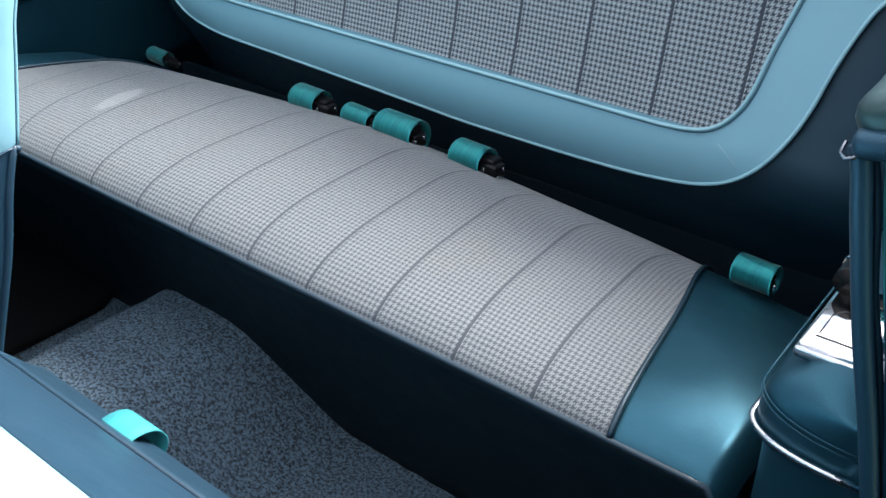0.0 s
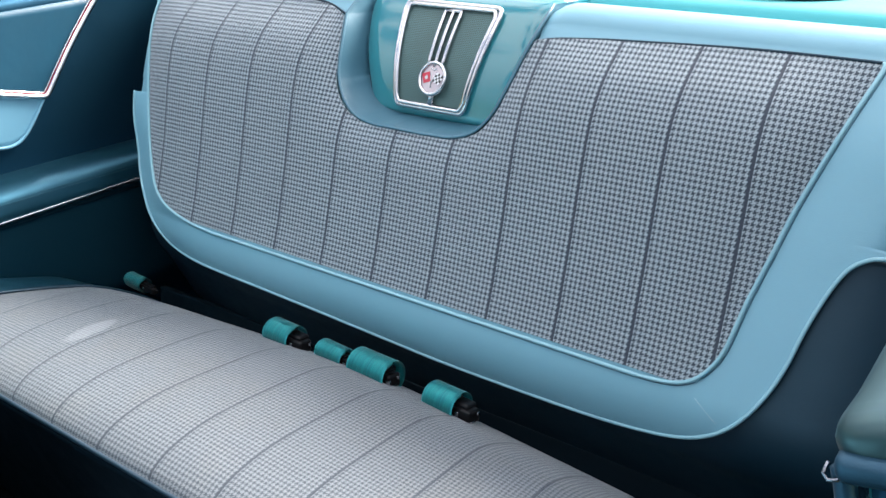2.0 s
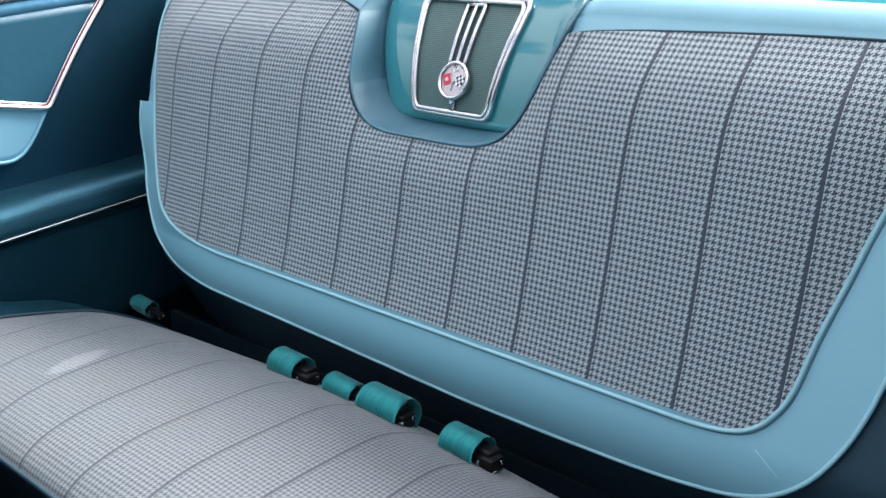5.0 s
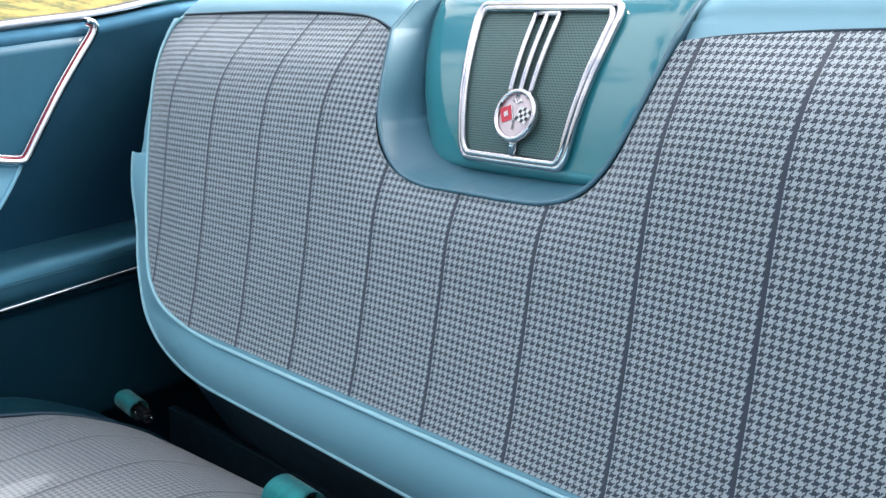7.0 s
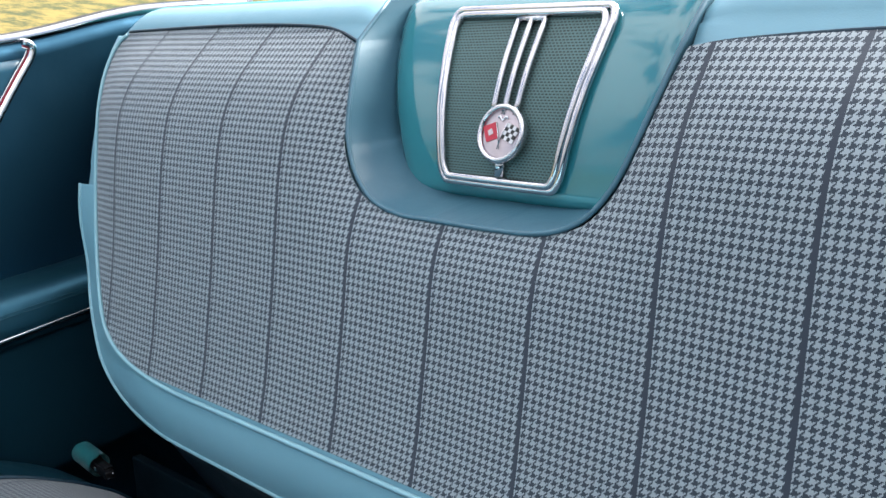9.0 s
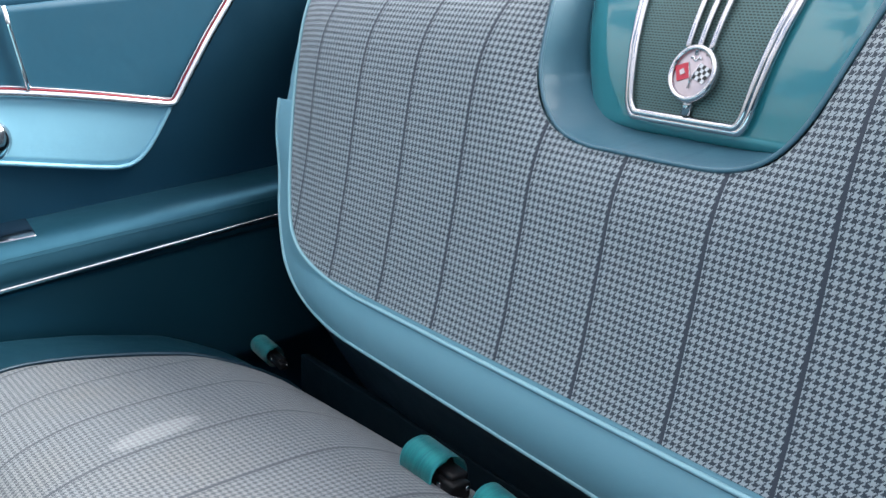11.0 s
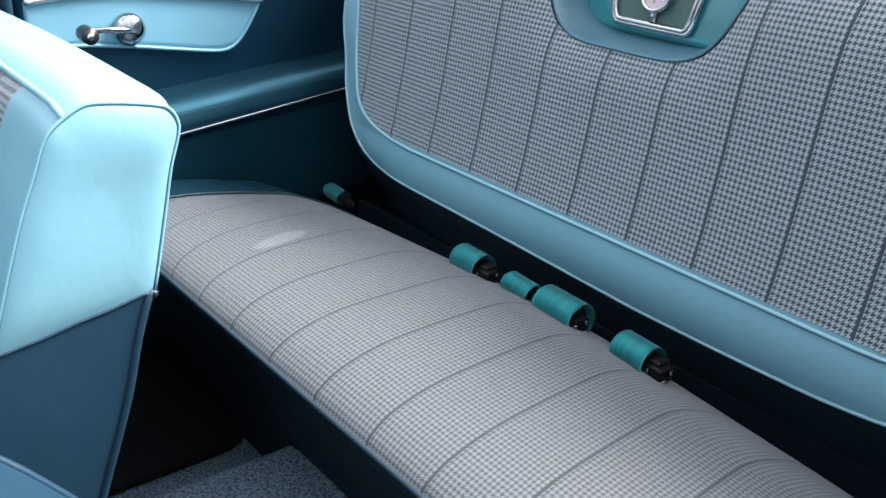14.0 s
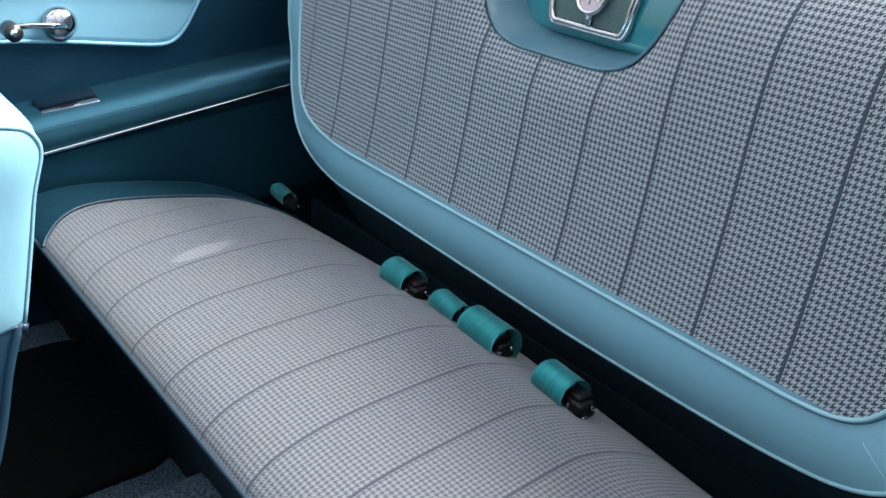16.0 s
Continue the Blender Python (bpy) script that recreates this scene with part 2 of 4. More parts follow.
# ---- building helpers ----
def part(name, bm, material, parent=None, label="", smooth=True):
    me = bpy.data.meshes.new(name)
    bm.normal_update()
    bm.to_mesh(me)
    bm.free()
    for p in me.polygons:
        p.use_smooth = smooth
    me.materials.append(material)
    ob = new(name, me)
    if parent is not None:
        ob.parent = parent
    if label:
        ob["label"] = label
    return ob


def thing(name, label, category, group="", kind="", at=(0, 0, 0)):
    e = new(name)
    e.empty_display_size = 0.02
    e.location = at
    return tagged(e, label, category, group, kind)


def loft(rows, uvs=None, closed=False, bm=None):
    """A sheet through rows of points; uvs: rows of (u, v), alike."""
    bm = bm or bmesh.new()
    layer = bm.loops.layers.uv.verify() if uvs else None
    vs = [[bm.verts.new(p) for p in row] for row in rows]
    n = len(rows[0])
    for i in range(len(rows) - 1):
        for j in range(n if closed else n - 1):
            k = (j + 1) % n
            f = bm.faces.new((vs[i][j], vs[i][k], vs[i + 1][k], vs[i + 1][j]))
            if layer:
                for loop, (a, b) in zip(f.loops, ((i, j), (i, k), (i + 1, k), (i + 1, j))):
                    loop[layer].uv = uvs[a][b]
    return bm


def shell(bm, by):
    """Gives a sheet thickness: its copy, moved by a vector, closed round the edge."""
    made = bmesh.ops.extrude_face_region(bm, geom=bm.faces[:], use_keep_orig=True)
    bmesh.ops.translate(bm, vec=Vector(by), verts=[g for g in made["geom"] if isinstance(g, bmesh.types.BMVert)])
    bmesh.ops.recalc_face_normals(bm, faces=bm.faces[:])
    return bm


def tube(points, r, sides=8, closed=False, bm=None, r2=None):
    """A round cord along points."""
    bm = bm or bmesh.new()
    pts = [Vector(p) for p in points]
    n = len(pts)
    rings, side = [], None
    for i, p in enumerate(pts):
        a = pts[(i - 1) % n] if closed or i else p
        b = pts[(i + 1) % n] if closed or i < n - 1 else p
        d = (b - a).normalized()
        if side is None:
            side = d.orthogonal().normalized()
        side = (side - side.dot(d) * d).normalized()
        up = d.cross(side)
        q = r2 or r
        rings.append([bm.verts.new(p + math.cos(t) * r * side + math.sin(t) * q * up) for t in (2 * math.pi * k / sides for k in range(sides))])
    for i in range(n if closed else n - 1):
        a, b = rings[i], rings[(i + 1) % n]
        for k in range(sides):
            bm.faces.new((a[k], a[(k + 1) % sides], b[(k + 1) % sides], b[k]))
    if not closed:
        bm.faces.new(rings[0][::-1])
        bm.faces.new(rings[-1])
    return bm


def block(x0, x1, y0, y1, z0, z1, bevel=0.003, seg=2, bm=None):
    """A box with rounded edges."""
    bm = bm or bmesh.new()
    made = bmesh.ops.create_cube(bm, size=1.0, matrix=Matrix.Translation(((x0 + x1) / 2, (y0 + y1) / 2, (z0 + z1) / 2)) @ Matrix.Diagonal((x1 - x0, y1 - y0, z1 - z0, 1)))
    if bevel:
        edges = list({e for v in made["verts"] for e in v.link_edges})
        bmesh.ops.bevel(bm, geom=edges, offset=bevel, segments=seg, affect="EDGES", profile=0.5)
    return bm


def curve_at(table, t):
    """A smooth value from a table of (t, value)."""
    if t <= table[0][0]:
        return table[0][1]
    for (a, va), (b, vb) in zip(table, table[1:]):
        if t <= b:
            return va + (vb - va) * (t - a) / (b - a)
    return table[-1][1]


def smooth_line(points, steps=6):
    """A Catmull-Rom line through points."""
    pts = [Vector(p) for p in points]
    pts = [2 * pts[0] - pts[1], *pts, 2 * pts[-1] - pts[-2]]
    out = []
    for i in range(1, len(pts) - 2):
        a, b, c, d = pts[i - 1 : i + 3]
        for k in range(steps):
            t = k / steps
            out.append(0.5 * ((2 * b) + (c - a) * t + (2 * a - 5 * b + 4 * c - d) * t * t + (3 * b - a - 3 * c + d) * t ** 3))
    return out + [pts[-2]]


def smooth_table(table, steps=6):
    return [(p[0], p[1]) for p in smooth_line([(a, b, 0) for a, b in table], steps)]


# ---- the car's sheet-metal surroundings ----
XC = 0.012
FLOOR_Z = 0.11


def tunnel(x):
    d = abs(x + 0.035) if x > -0.035 else 0.02 + abs(x + 0.035) * 1.35
    return FLOOR_Z + 0.103 * (1 - max(0.0, min(1.0, (d - 0.055) / 0.20)) ** 2 * (3 - 2 * max(0.0, min(1.0, (d - 0.055) / 0.20))))


rows = []
for j in range(121):
    y = -1.25 + j * 1.90 / 120
    rows.append([(x, y, tunnel(x) + 0.003 * noise.noise((x * 60, y * 60, 0))) for x in (-0.72 + i * 1.45 / 180 for i in range(181))])
floor = tagged(part("floor", loft(rows), CARPET), "blue-grey looped carpet over the footwell and transmission hump", "carpet", kind="structure")


# ---- rear backrest ----
TILT = 0.014


def back_y(h):
    """How far back the face lies: leaning above, tucked under towards the crease below."""
    if h < 0.352:
        return 0.425 + 0.6 * (0.352 - h)
    if h < 0.452:
        return 0.398 - 0.30 * (0.452 - h) + 5.7 * (0.452 - h) ** 2
    return 0.398 + 0.30 * (h - 0.452) + 2.0 * max(0.0, h - 0.70) ** 2


ROLL = [(0.5205, 0.800), (0.526, 0.812), (0.538, 0.8225), (0.556, 0.8275), (0.580, 0.824), (0.600, 0.81), (0.607, 0.78), (0.609, 0.70)]


def back_point(x, h, lift=0.0):
    """A point of the backrest's face at x and height h along it, lifted towards the cabin."""
    y, z = back_y(h), h
    return (x, y - 0.958 * lift, z - TILT * x + 0.287 * lift)


OUT_R = smooth_table([(0.370, 0.15), (0.3715, 0.25), (0.376, 0.350), (0.385, 0.419), (0.3965, 0.460), (0.414, 0.491), (0.439, 0.516), (0.471, 0.535), (0.504, 0.547), (0.545, 0.557), (0.586, 0.571), (0.608, 0.583), (0.620, 0.599), (0.626, 0.618), (0.64, 0.628), (0.70, 0.628), (0.80, 0.622)])
OUT_L = smooth_table([(0.370, 0.11), (0.3755, 0.0), (0.381, -0.12), (0.385, -0.23), (0.387, -0.30), (0.3895, -0.356), (0.394, -0.40), (0.401, -0.435), (0.415, -0.468), (0.440, -0.500), (0.471, -0.527), (0.515, -0.554), (0.572, -0.570), (0.600, -0.573), (0.622, -0.574), (0.628, -0.575), (0.64, -0.576), (0.70, -0.578), (0.80, -0.574)])
IN_R = smooth_table([(0.450, 0.36), (0.4505, 0.40), (0.454, 0.435), (0.463, 0.458), (0.480, 0.474), (0.504, 0.485), (0.552, 0.495), (0.606, 0.509), (0.653, 0.521), (0.724, 0.544), (0.785, 0.565), (0.797, 0.566)])
IN_L = smooth_table([(0.450, -0.32), (0.4535, -0.37), (0.462, -0.419), (0.477, -0.456), (0.504, -0.482), (0.572, -0.514), (0.66, -0.543), (0.75, -0.562), (0.785, -0.560), (0.797, -0.548)])
NOTCH_R = smooth_table([(0.652, 0.045), (0.6535, 0.084), (0.659, 0.110), (0.670, 0.129), (0.688, 0.1435), (0.711, 0.154), (0.745, 0.164), (0.776, 0.171), (0.797, 0.176)])
NOTCH_L = smooth_table([(0.652, -0.015), (0.6525, -0.043), (0.660, -0.075), (0.680, -0.101), (0.707, -0.117), (0.735, -0.124), (0.76, -0.130), (0.780, -0.136), (0.797, -0.142)])
# height of the seam under the top roll, across the seat
TOP_SEAM = smooth_table([(-0.58, 0.799), (-0.40, 0.803), (-0.29, 0.803), (-0.208, 0.800), (-0.177, 0.795), (-0.158, 0.789), (-0.13, 0.778), (0.0, 0.72), (0.14, 0.766), (0.165, 0.777), (0.195, 0.784), (0.25, 0.7885), (0.30, 0.791), (0.44, 0.796), (0.58, 0.796)], 4)

bench = thing("rear_bench", "rear bench seat in striped houndstooth cloth and turquoise vinyl", "car seat", at=(0, 0.3, 0.11))


def under(ob, parent):
    """Hangs ob on parent and leaves it where it is."""
    ob.parent = parent
    ob.matrix_parent_inverse = Matrix.Translation(-Vector(parent.location))
    return ob


# dark body behind the border
rows = []
for i in range(60):
    h = 0.26 + 0.36 * i / 59
    xl, xr = -0.588, 0.655
    rows.append([back_point(xl + (xr - xl) * k / 60, h, -0.006 - (0.075 * max(0.0, (15 - k) / 15) ** 2 if k < 30 else 0.02 * max(0.0, (k - 56) / 4) ** 2)) for k in range(61)])
backrest = under(part("backrest", shell(loft(rows), (0, 0.06, 0)), DARK_VINYL, None, "dark teal vinyl backrest body"), bench)

# added strip, coloured dark where only shade shows behind the crease
under(part("crease_shade_filler", block(-0.57, 0.645, 0.468, 0.480, 0.075, 0.285, 0.002), SKIRT_VINYL, None, "added dark filler for the shade behind the seat crease"), bench)

# light border
levels = sorted({round(t, 5) for t, _ in OUT_R + OUT_L + IN_R + IN_L + NOTCH_R + NOTCH_L if 0.370 <= t <= 0.80} | {0.370 + 0.006 * k for k in range(72)})
levels = sorted([h for i, h in enumerate(levels) if (i == 0 or h - levels[i - 1] > 0.0006) and abs(h - 0.6523) > 0.0007 and h < 0.7966] + [0.6523, 0.797])


def ease(t):
    t = max(0.0, min(1.0, t))
    return t * t * (3 - 2 * t)


def recess(x, h):
    """How far the border's outer edge lies back at the far end of the seat."""
    return 0.020 * ease((-0.34 - x) / 0.16) * ease((0.63 - h) / 0.11)


def border_row(h, xa, xb, n=40):
    row = []
    for k in range(n + 1):
        x = xa + (xb - xa) * k / n
        rim = curve_at(IN_L, h)
        outward = max(0.0, min(1.0, (rim - x) / max(0.02, rim - curve_at(OUT_L, h))), min(1.0, (0.45 - h) / 0.05))
        back = 0.022 * max(0.0, 1 - min(k, n - k) / 1.5) ** 2 * (0.0 if h < 0.63 else max(0.0, min(1.0, (0.775 - h) / 0.03)))
        row.append(back_point(x, h, 0.002 - recess(x, h) * outward - back))
    return row


low = [h for h in levels if h <= 0.6523]
bm = loft([border_row(h, curve_at(OUT_L, h), curve_at(OUT_R, h), 80) for h in low])
under(part("border_panel", bm, LIGHT_VINYL, None, "light turquoise vinyl border"), backrest)
for lobe in ("left", "right"):
    rows = []
    for h in [h for h in levels if h >= 0.6523]:
        xa, xb = (curve_at(OUT_L, h), curve_at(NOTCH_L, min(h, 0.785))) if lobe == "left" else (curve_at(NOTCH_R, min(h, 0.785)), curve_at(OUT_R, h))
        rows.append(border_row(h, xa, xb))
    xa, xb = (OUT_L[-1][1], curve_at(NOTCH_L, 0.785)) if lobe == "left" else (curve_at(NOTCH_R, 0.785), OUT_R[-1][1])
    for y, z in smooth_line([(0, *p) for p in ROLL], 5)[1:] and [(p.y, p.z) for p in smooth_line([(0, *p) for p in ROLL], 5)[1:]]:
        row = []
        for k in range(41):
            t = k / 40
            x = xa + (xb - xa) * t
            end = max(0.0, 1 - (t if lobe == "left" else 1 - t) / 0.10) ** 2 * 0.022 + max(0.0, 1 - (1 - t if lobe == "left" else t) / 0.07) ** 2 * 0.010
            row.append((x, y, z - TILT * x - end * min(1.0, (z - 0.79) / 0.03) if z > 0.79 else z - TILT * x))
        rows.append(row)
    under(part("top_roll", loft(rows), LIGHT_VINYL, None, "light turquoise vinyl top roll"), backrest)

# cloth insert
def swelling(d, reach):
    """From nought at a seam to one at reach, round like padding."""
    return 1 - (1 - max(0.0, min(1.0, d / reach))) ** 2


NOTCH_EDGE = [(x, h) for table in (NOTCH_L, NOTCH_R) for h, x in table] + [(-0.015 + 0.06 * k / 12, 0.652) for k in range(13)]
# how far the padding stands out, up the seat: flat below, fullest under the shoulder, drawn in at the top seam
FULL = smooth_table([(0.44, 0.0036), (0.47, 0.0042), (0.495, 0.0052), (0.52, 0.0078), (0.57, 0.013), (0.62, 0.020), (0.67, 0.026), (0.71, 0.027), (0.745, 0.022), (0.775, 0.012), (0.80, 0.003)], 5)


def cloth_lift(x, h):
    xa, xb = curve_at(IN_L, h), curve_at(IN_R, h)
    full = 0.0035 + (curve_at(FULL, h) - 0.0035) * swelling(min(x - xa, xb - x), 0.10)
    near = swelling(min(math.dist((x, h), p) for p in NOTCH_EDGE), 0.07)
    return 0.012 + (full - 0.012) * near if h > 0.50 else full


def cloth_rows(levels, left, right, n, h0=0.450, h1=0.797):
    rows, uvs = [], []
    for h in levels:
        xa, xb = left(h), right(h)
        row, uv = [], []
        for k in range(n + 1):
            x = xa + (xb - xa) * k / n
            q = h if h <= 0.6524 else 0.6523 + (h - 0.6523) * (curve_at(TOP_SEAM, x) - 0.6523) / (h1 - 0.6523)
            row.append(back_point(x, q, cloth_lift(x, q)))
            uv.append(((x - 0.004) / STRIPE, q * 0.98 / STRIPE))
        rows.append(row)
        uvs.append(uv)
    return loft(rows, uvs)


low = [h for h in levels if 0.45 <= h <= 0.6523]
high = [h for h in levels if 0.6523 <= h <= 0.797]
under(part("cloth_panel", cloth_rows(low, lambda h: curve_at(IN_L, h), lambda h: curve_at(IN_R, h), 120), CLOTH, None, "grey-blue houndstooth cloth with dark stripes"), backrest)
under(part("cloth_panel", cloth_rows(high, lambda h: curve_at(IN_L, h), lambda h: curve_at(NOTCH_L, h), 60), CLOTH), backrest)
under(part("cloth_panel", cloth_rows(high, lambda h: curve_at(NOTCH_R, h), lambda h: curve_at(IN_R, h), 60), CLOTH), backrest)


def outline(left, right, top=None):
    """Left side down, along the bottom, right side up."""
    pts = [(x, h) for h, x in reversed(left)] + [(left[0][1] + (right[0][1] - left[0][1]) * k / 30, left[0][0]) for k in range(1, 30)] + [(x, h) for h, x in right]
    return pts


inner = [back_point(x, h, 0.0050) for x, h in outline(IN_L, IN_R)]


def set_out(points, by):
    """Points (x, h) of an outline that runs down, along and up, moved outwards."""
    out = []
    for i, (x, h) in enumerate(points):
        (xa, ha), (xb, hb) = points[max(0, i - 1)], points[min(len(points) - 1, i + 1)]
        run = math.hypot(xb - xa, hb - ha) or 1.0
        out.append((x + (hb - ha) / run * by, h - (xb - xa) / run * by))
    return out


under(part("welt_stitching", tube([back_point(x, h, 0.0022 - recess(x, h) * 0.1) for x, h in set_out(outline(IN_L, IN_R), 0.0032)], 0.0005, 6), MID_VINYL, None, "dark stitched seam beside the welt"), backrest)
under(part("inner_piping", tube(inner, 0.0023, 8), PIPE_LIGHT, None, "pale turquoise piping"), backrest)
outer = [back_point(x, h, 0.002 - recess(x, h)) for x, h in outline([p for p in OUT_L if p[0] < 0.63], [p for p in OUT_R if p[0] < 0.63])]
under(part("outer_piping", tube(outer, 0.0024, 8), PIPE_LIGHT), backrest)
for a, b in ((IN_L[-1][1], NOTCH_L[-1][1]), (NOTCH_R[-1][1], IN_R[-1][1])):
    under(part("top_seam", tube([back_point(a + (b - a) * k / 40, curve_at(TOP_SEAM, a + (b - a) * k / 40) + 0.001, 0.004) for k in range(41)], 0.0016, 6), DARK_VINYL), backrest)
under(part("border_seam", tube([back_point(0.464 + 0.027 * k / 5, 0.446 - 0.020 * k / 5, 0.002) for k in range(6)], 0.0005, 5), SEAM_THREAD, None, "pale stitched seam"), backrest)
notch = outline([p for p in NOTCH_L if p[0] <= 0.786], [p for p in NOTCH_R if p[0] <= 0.786])
notch3 = [Vector(back_point(x, h, 0.001 + cloth_lift(x, h))) for x, h in notch]
notch3 = [Vector((notch3[0].x, 0.540, 0.8235 - TILT * notch3[0].x)), Vector((notch3[0].x, 0.527, 0.812 - TILT * notch3[0].x))] + notch3 + [Vector((notch3[-1].x, 0.527, 0.812 - TILT * notch3[-1].x)), Vector((notch3[-1].x, 0.540, 0.8235 - TILT * notch3[-1].x))]
under(part("notch_piping", tube(notch3, 0.0021, 8), MID_VINYL), backrest)


rows = [[p + Vector((0, -0.002, 0)) for p in notch3]]
for t in (0.25, 0.5, 0.75, 1.0):
    rows.append([Vector((p.x + (XC + 0.004 - p.x) * 0.03 * t, p.y + 0.095 * t, p.z + (0.012 * t if p.z < 0.70 else 0.004 * t))) for p in notch3])
under(part("notch_lining", loft(rows), MID_VINYL, None, "blue vinyl lining of the speaker recess"), backrest)

# ---- speaker console ----
console = thing("speaker_console", "glossy teal painted centre speaker console with chrome grille", "speaker", at=(XC, 0.55, 0.66))


def swell(z):
    """The console's face bows out between its foot and its top."""
    return 0.010 * math.sin(math.pi * max(0.0, min(1.0, (z - 0.675) / 0.135)))


HOUSE_W = smooth_table([(0.660, 0.110), (0.681, 0.117), (0.716, 0.129), (0.752, 0.141), (0.796, 0.152), (0.84, 0.158)])
prof = [(0.505 + 0.34 * (z - 0.678), z) for z in (0.662, 0.6625, 0.664, 0.667, 0.671, 0.676, 0.69, 0.71, 0.73, 0.75, 0.77, 0.785, 0.80)]
prof += [(0.553, 0.812), (0.560, 0.820), (0.572, 0.826), (0.59, 0.829), (0.62, 0.828)]
rows = []
for y, z in prof:
    low = max(0.0, 1 - (z - 0.662) / 0.014)
    half = curve_at(HOUSE_W, z) - 0.014 * (1 - math.sqrt(1 - low * low))
    row = []
    for k in range(33):
        s = -1 + k / 16
        w = half + (0.009 * max(0.0, min(1.0, (0.80 - z) / 0.05)) if s > 0 else 0.0)
        e = max(0.0, (abs(s) - 0.80) / 0.20)
        row.append((XC + 0.002 + w * s, y - swell(z) + 0.012 * e ** 3 + 0.010 * low ** 3, z - 0.6 * TILT * w * s))
    rows.append([(row[0][0], row[0][1] + 0.06, row[0][2])] + row + [(row[-1][0], row[-1][1] + 0.06, row[-1][2])])
rows.insert(0, [(x, rows[0][16][1] + 0.06, z) for x, y, z in rows[0]])
under(part("housing", loft(rows), PAINT), console)


def grille_pt(s, t, lift):
    """Face of the grille: s across (-1..1), t up (0..1)."""
    z = 0.681 + 0.127 * t
    w = 0.0545 + 0.020 * t
    bulge = 0.0012 * (1 - s * s)
    return (XC + 0.001 + 0.003 * t + 0.0022 * (1 - s * s) + w * s, 0.505 + 0.34 * (z - 0.678) - 0.004 - bulge - lift - swell(z), z - TILT * s * w)


N = 24
rows = [[grille_pt(-1 + 2 * i / N, j / N, 0.0) for i in range(N + 1)] for j in range(N + 1)]
uvs = [[(p[0], p[2]) for p in row] for row in rows]
under(part("grille_mesh", loft(rows, uvs), GRILLE, None, "perforated dark teal metal grille"), console)


def rounded_loop(hw, r, n=6):
    """s, t round the grille's edge, with rounded corners."""
    pts = []
    for cx, cy, a0 in ((1 - r, 1 - r, 0), (-(1 - r), 1 - r, 90), (-(1 - r), r, 180), (1 - r, r, 270)):
        for k in range(n + 1):
            a = radians(a0 + 90 * k / n)
            pts.append((cx + r * math.cos(a), cy + r * math.sin(a)))
    out = []
    for i, p in enumerate(pts):
        q = pts[(i + 1) % len(pts)]
        m = max(1, int(math.dist(p, q) / 0.15))
        out += [(p[0] + (q[0] - p[0]) * k / m, p[1] + (q[1] - p[1]) * k / m) for k in range(m)]
    return out


loop = rounded_loop(1, 0.11)
frame_bm = tube([grille_pt(s, t, 0.003) for s, t in loop], 0.0032, 8, True)
tube([grille_pt(s * 1.07, -0.03 + t * 1.06, 0.001) for s, t in loop], 0.0035, 8, True, frame_bm)
under(part("grille_frame", frame_bm, FRAME_CHROME, None, "chrome grille frame"), console)
for k in (-1, 0, 1):
    pts = [grille_pt((0.004 + k * 0.0125 - 0.004 * (1 - t)) / 0.07, t, 0.004) for t in (0.40 + 0.56 * i / 8 for i in range(9))]
    under(part("bar", tube(pts, 0.0028, 8), FRAME_CHROME, None, "slim chrome bar"), console)
a, b = grille_pt(-0.13, 0.965, 0.004), grille_pt(0.24, 0.965, 0.004)
under(part("bar", tube([a, b], 0.0024, 8), CHROME), console)
under(part("bar", tube([grille_pt(0.060, 0.03, 0.004), grille_pt(0.060, 0.16, 0.004)], 0.0046, 10, r2=0.003), CHROME), console)


MED = Vector(grille_pt(0.060, 0.285, 0.004))
OUTV, UPV, ACROSS = Vector((0, -0.947, 0.32)), Vector((0, 0.32, 0.947)), Vector((1, 0, -TILT)).normalized()


def on_medal(a, b, lift):
    """A point of the medallion: a across, b up, lifted off its back."""
    return MED + ACROSS * a + UPV * b + OUTV * lift


BEZEL = ((0.0225, 0.0), (0.0229, 0.0020), (0.0226, 0.0042), (0.0217, 0.0058), (0.0204, 0.0064), (0.0191, 0.0060), (0.0181, 0.0046), (0.0176, 0.0026))
bm = loft([[on_medal(r * math.cos(2 * math.pi * k / 40), r * 1.04 * math.sin(2 * math.pi * k / 40), d) for k in range(40)] for r, d in BEZEL], closed=True)
medal = under(part("medallion", bm, FRAME_CHROME, None, "round chrome medallion bezel"), console)
FACE = ((0.0180, 0.0026), (0.0160, 0.0029), (0.0110, 0.0034), (0.0050, 0.0037), (0.0010, 0.0038))
bm = loft([[on_medal(r * math.cos(2 * math.pi * k / 40), r * 1.04 * math.sin(2 * math.pi * k / 40), d) for k in range(40)] for r, d in FACE], closed=True)
bm.faces.new([v for v in bm.verts][-40:])
part("medallion_face", bm, MEDAL_FACE, medal, "pinkish silver enamel face").matrix_parent_inverse = medal.matrix_world.inverted()


def tile(name, corners, material, lift=0.0036, thick=0.0007, label=""):
    """A thin raised plate on the medallion, from its corners (across, up)."""
    bm = bmesh.new()
    base = [bm.verts.new(on_medal(a, b, lift)) for a, b in corners]
    top = [bm.verts.new(on_medal(a, b, lift + thick)) for a, b in corners]
    n = len(corners)
    bm.faces.new(top)
    for k in range(n):
        bm.faces.new((base[k], base[(k + 1) % n], top[(k + 1) % n], top[k]))
    return part(name, bm, material, medal, label, False)


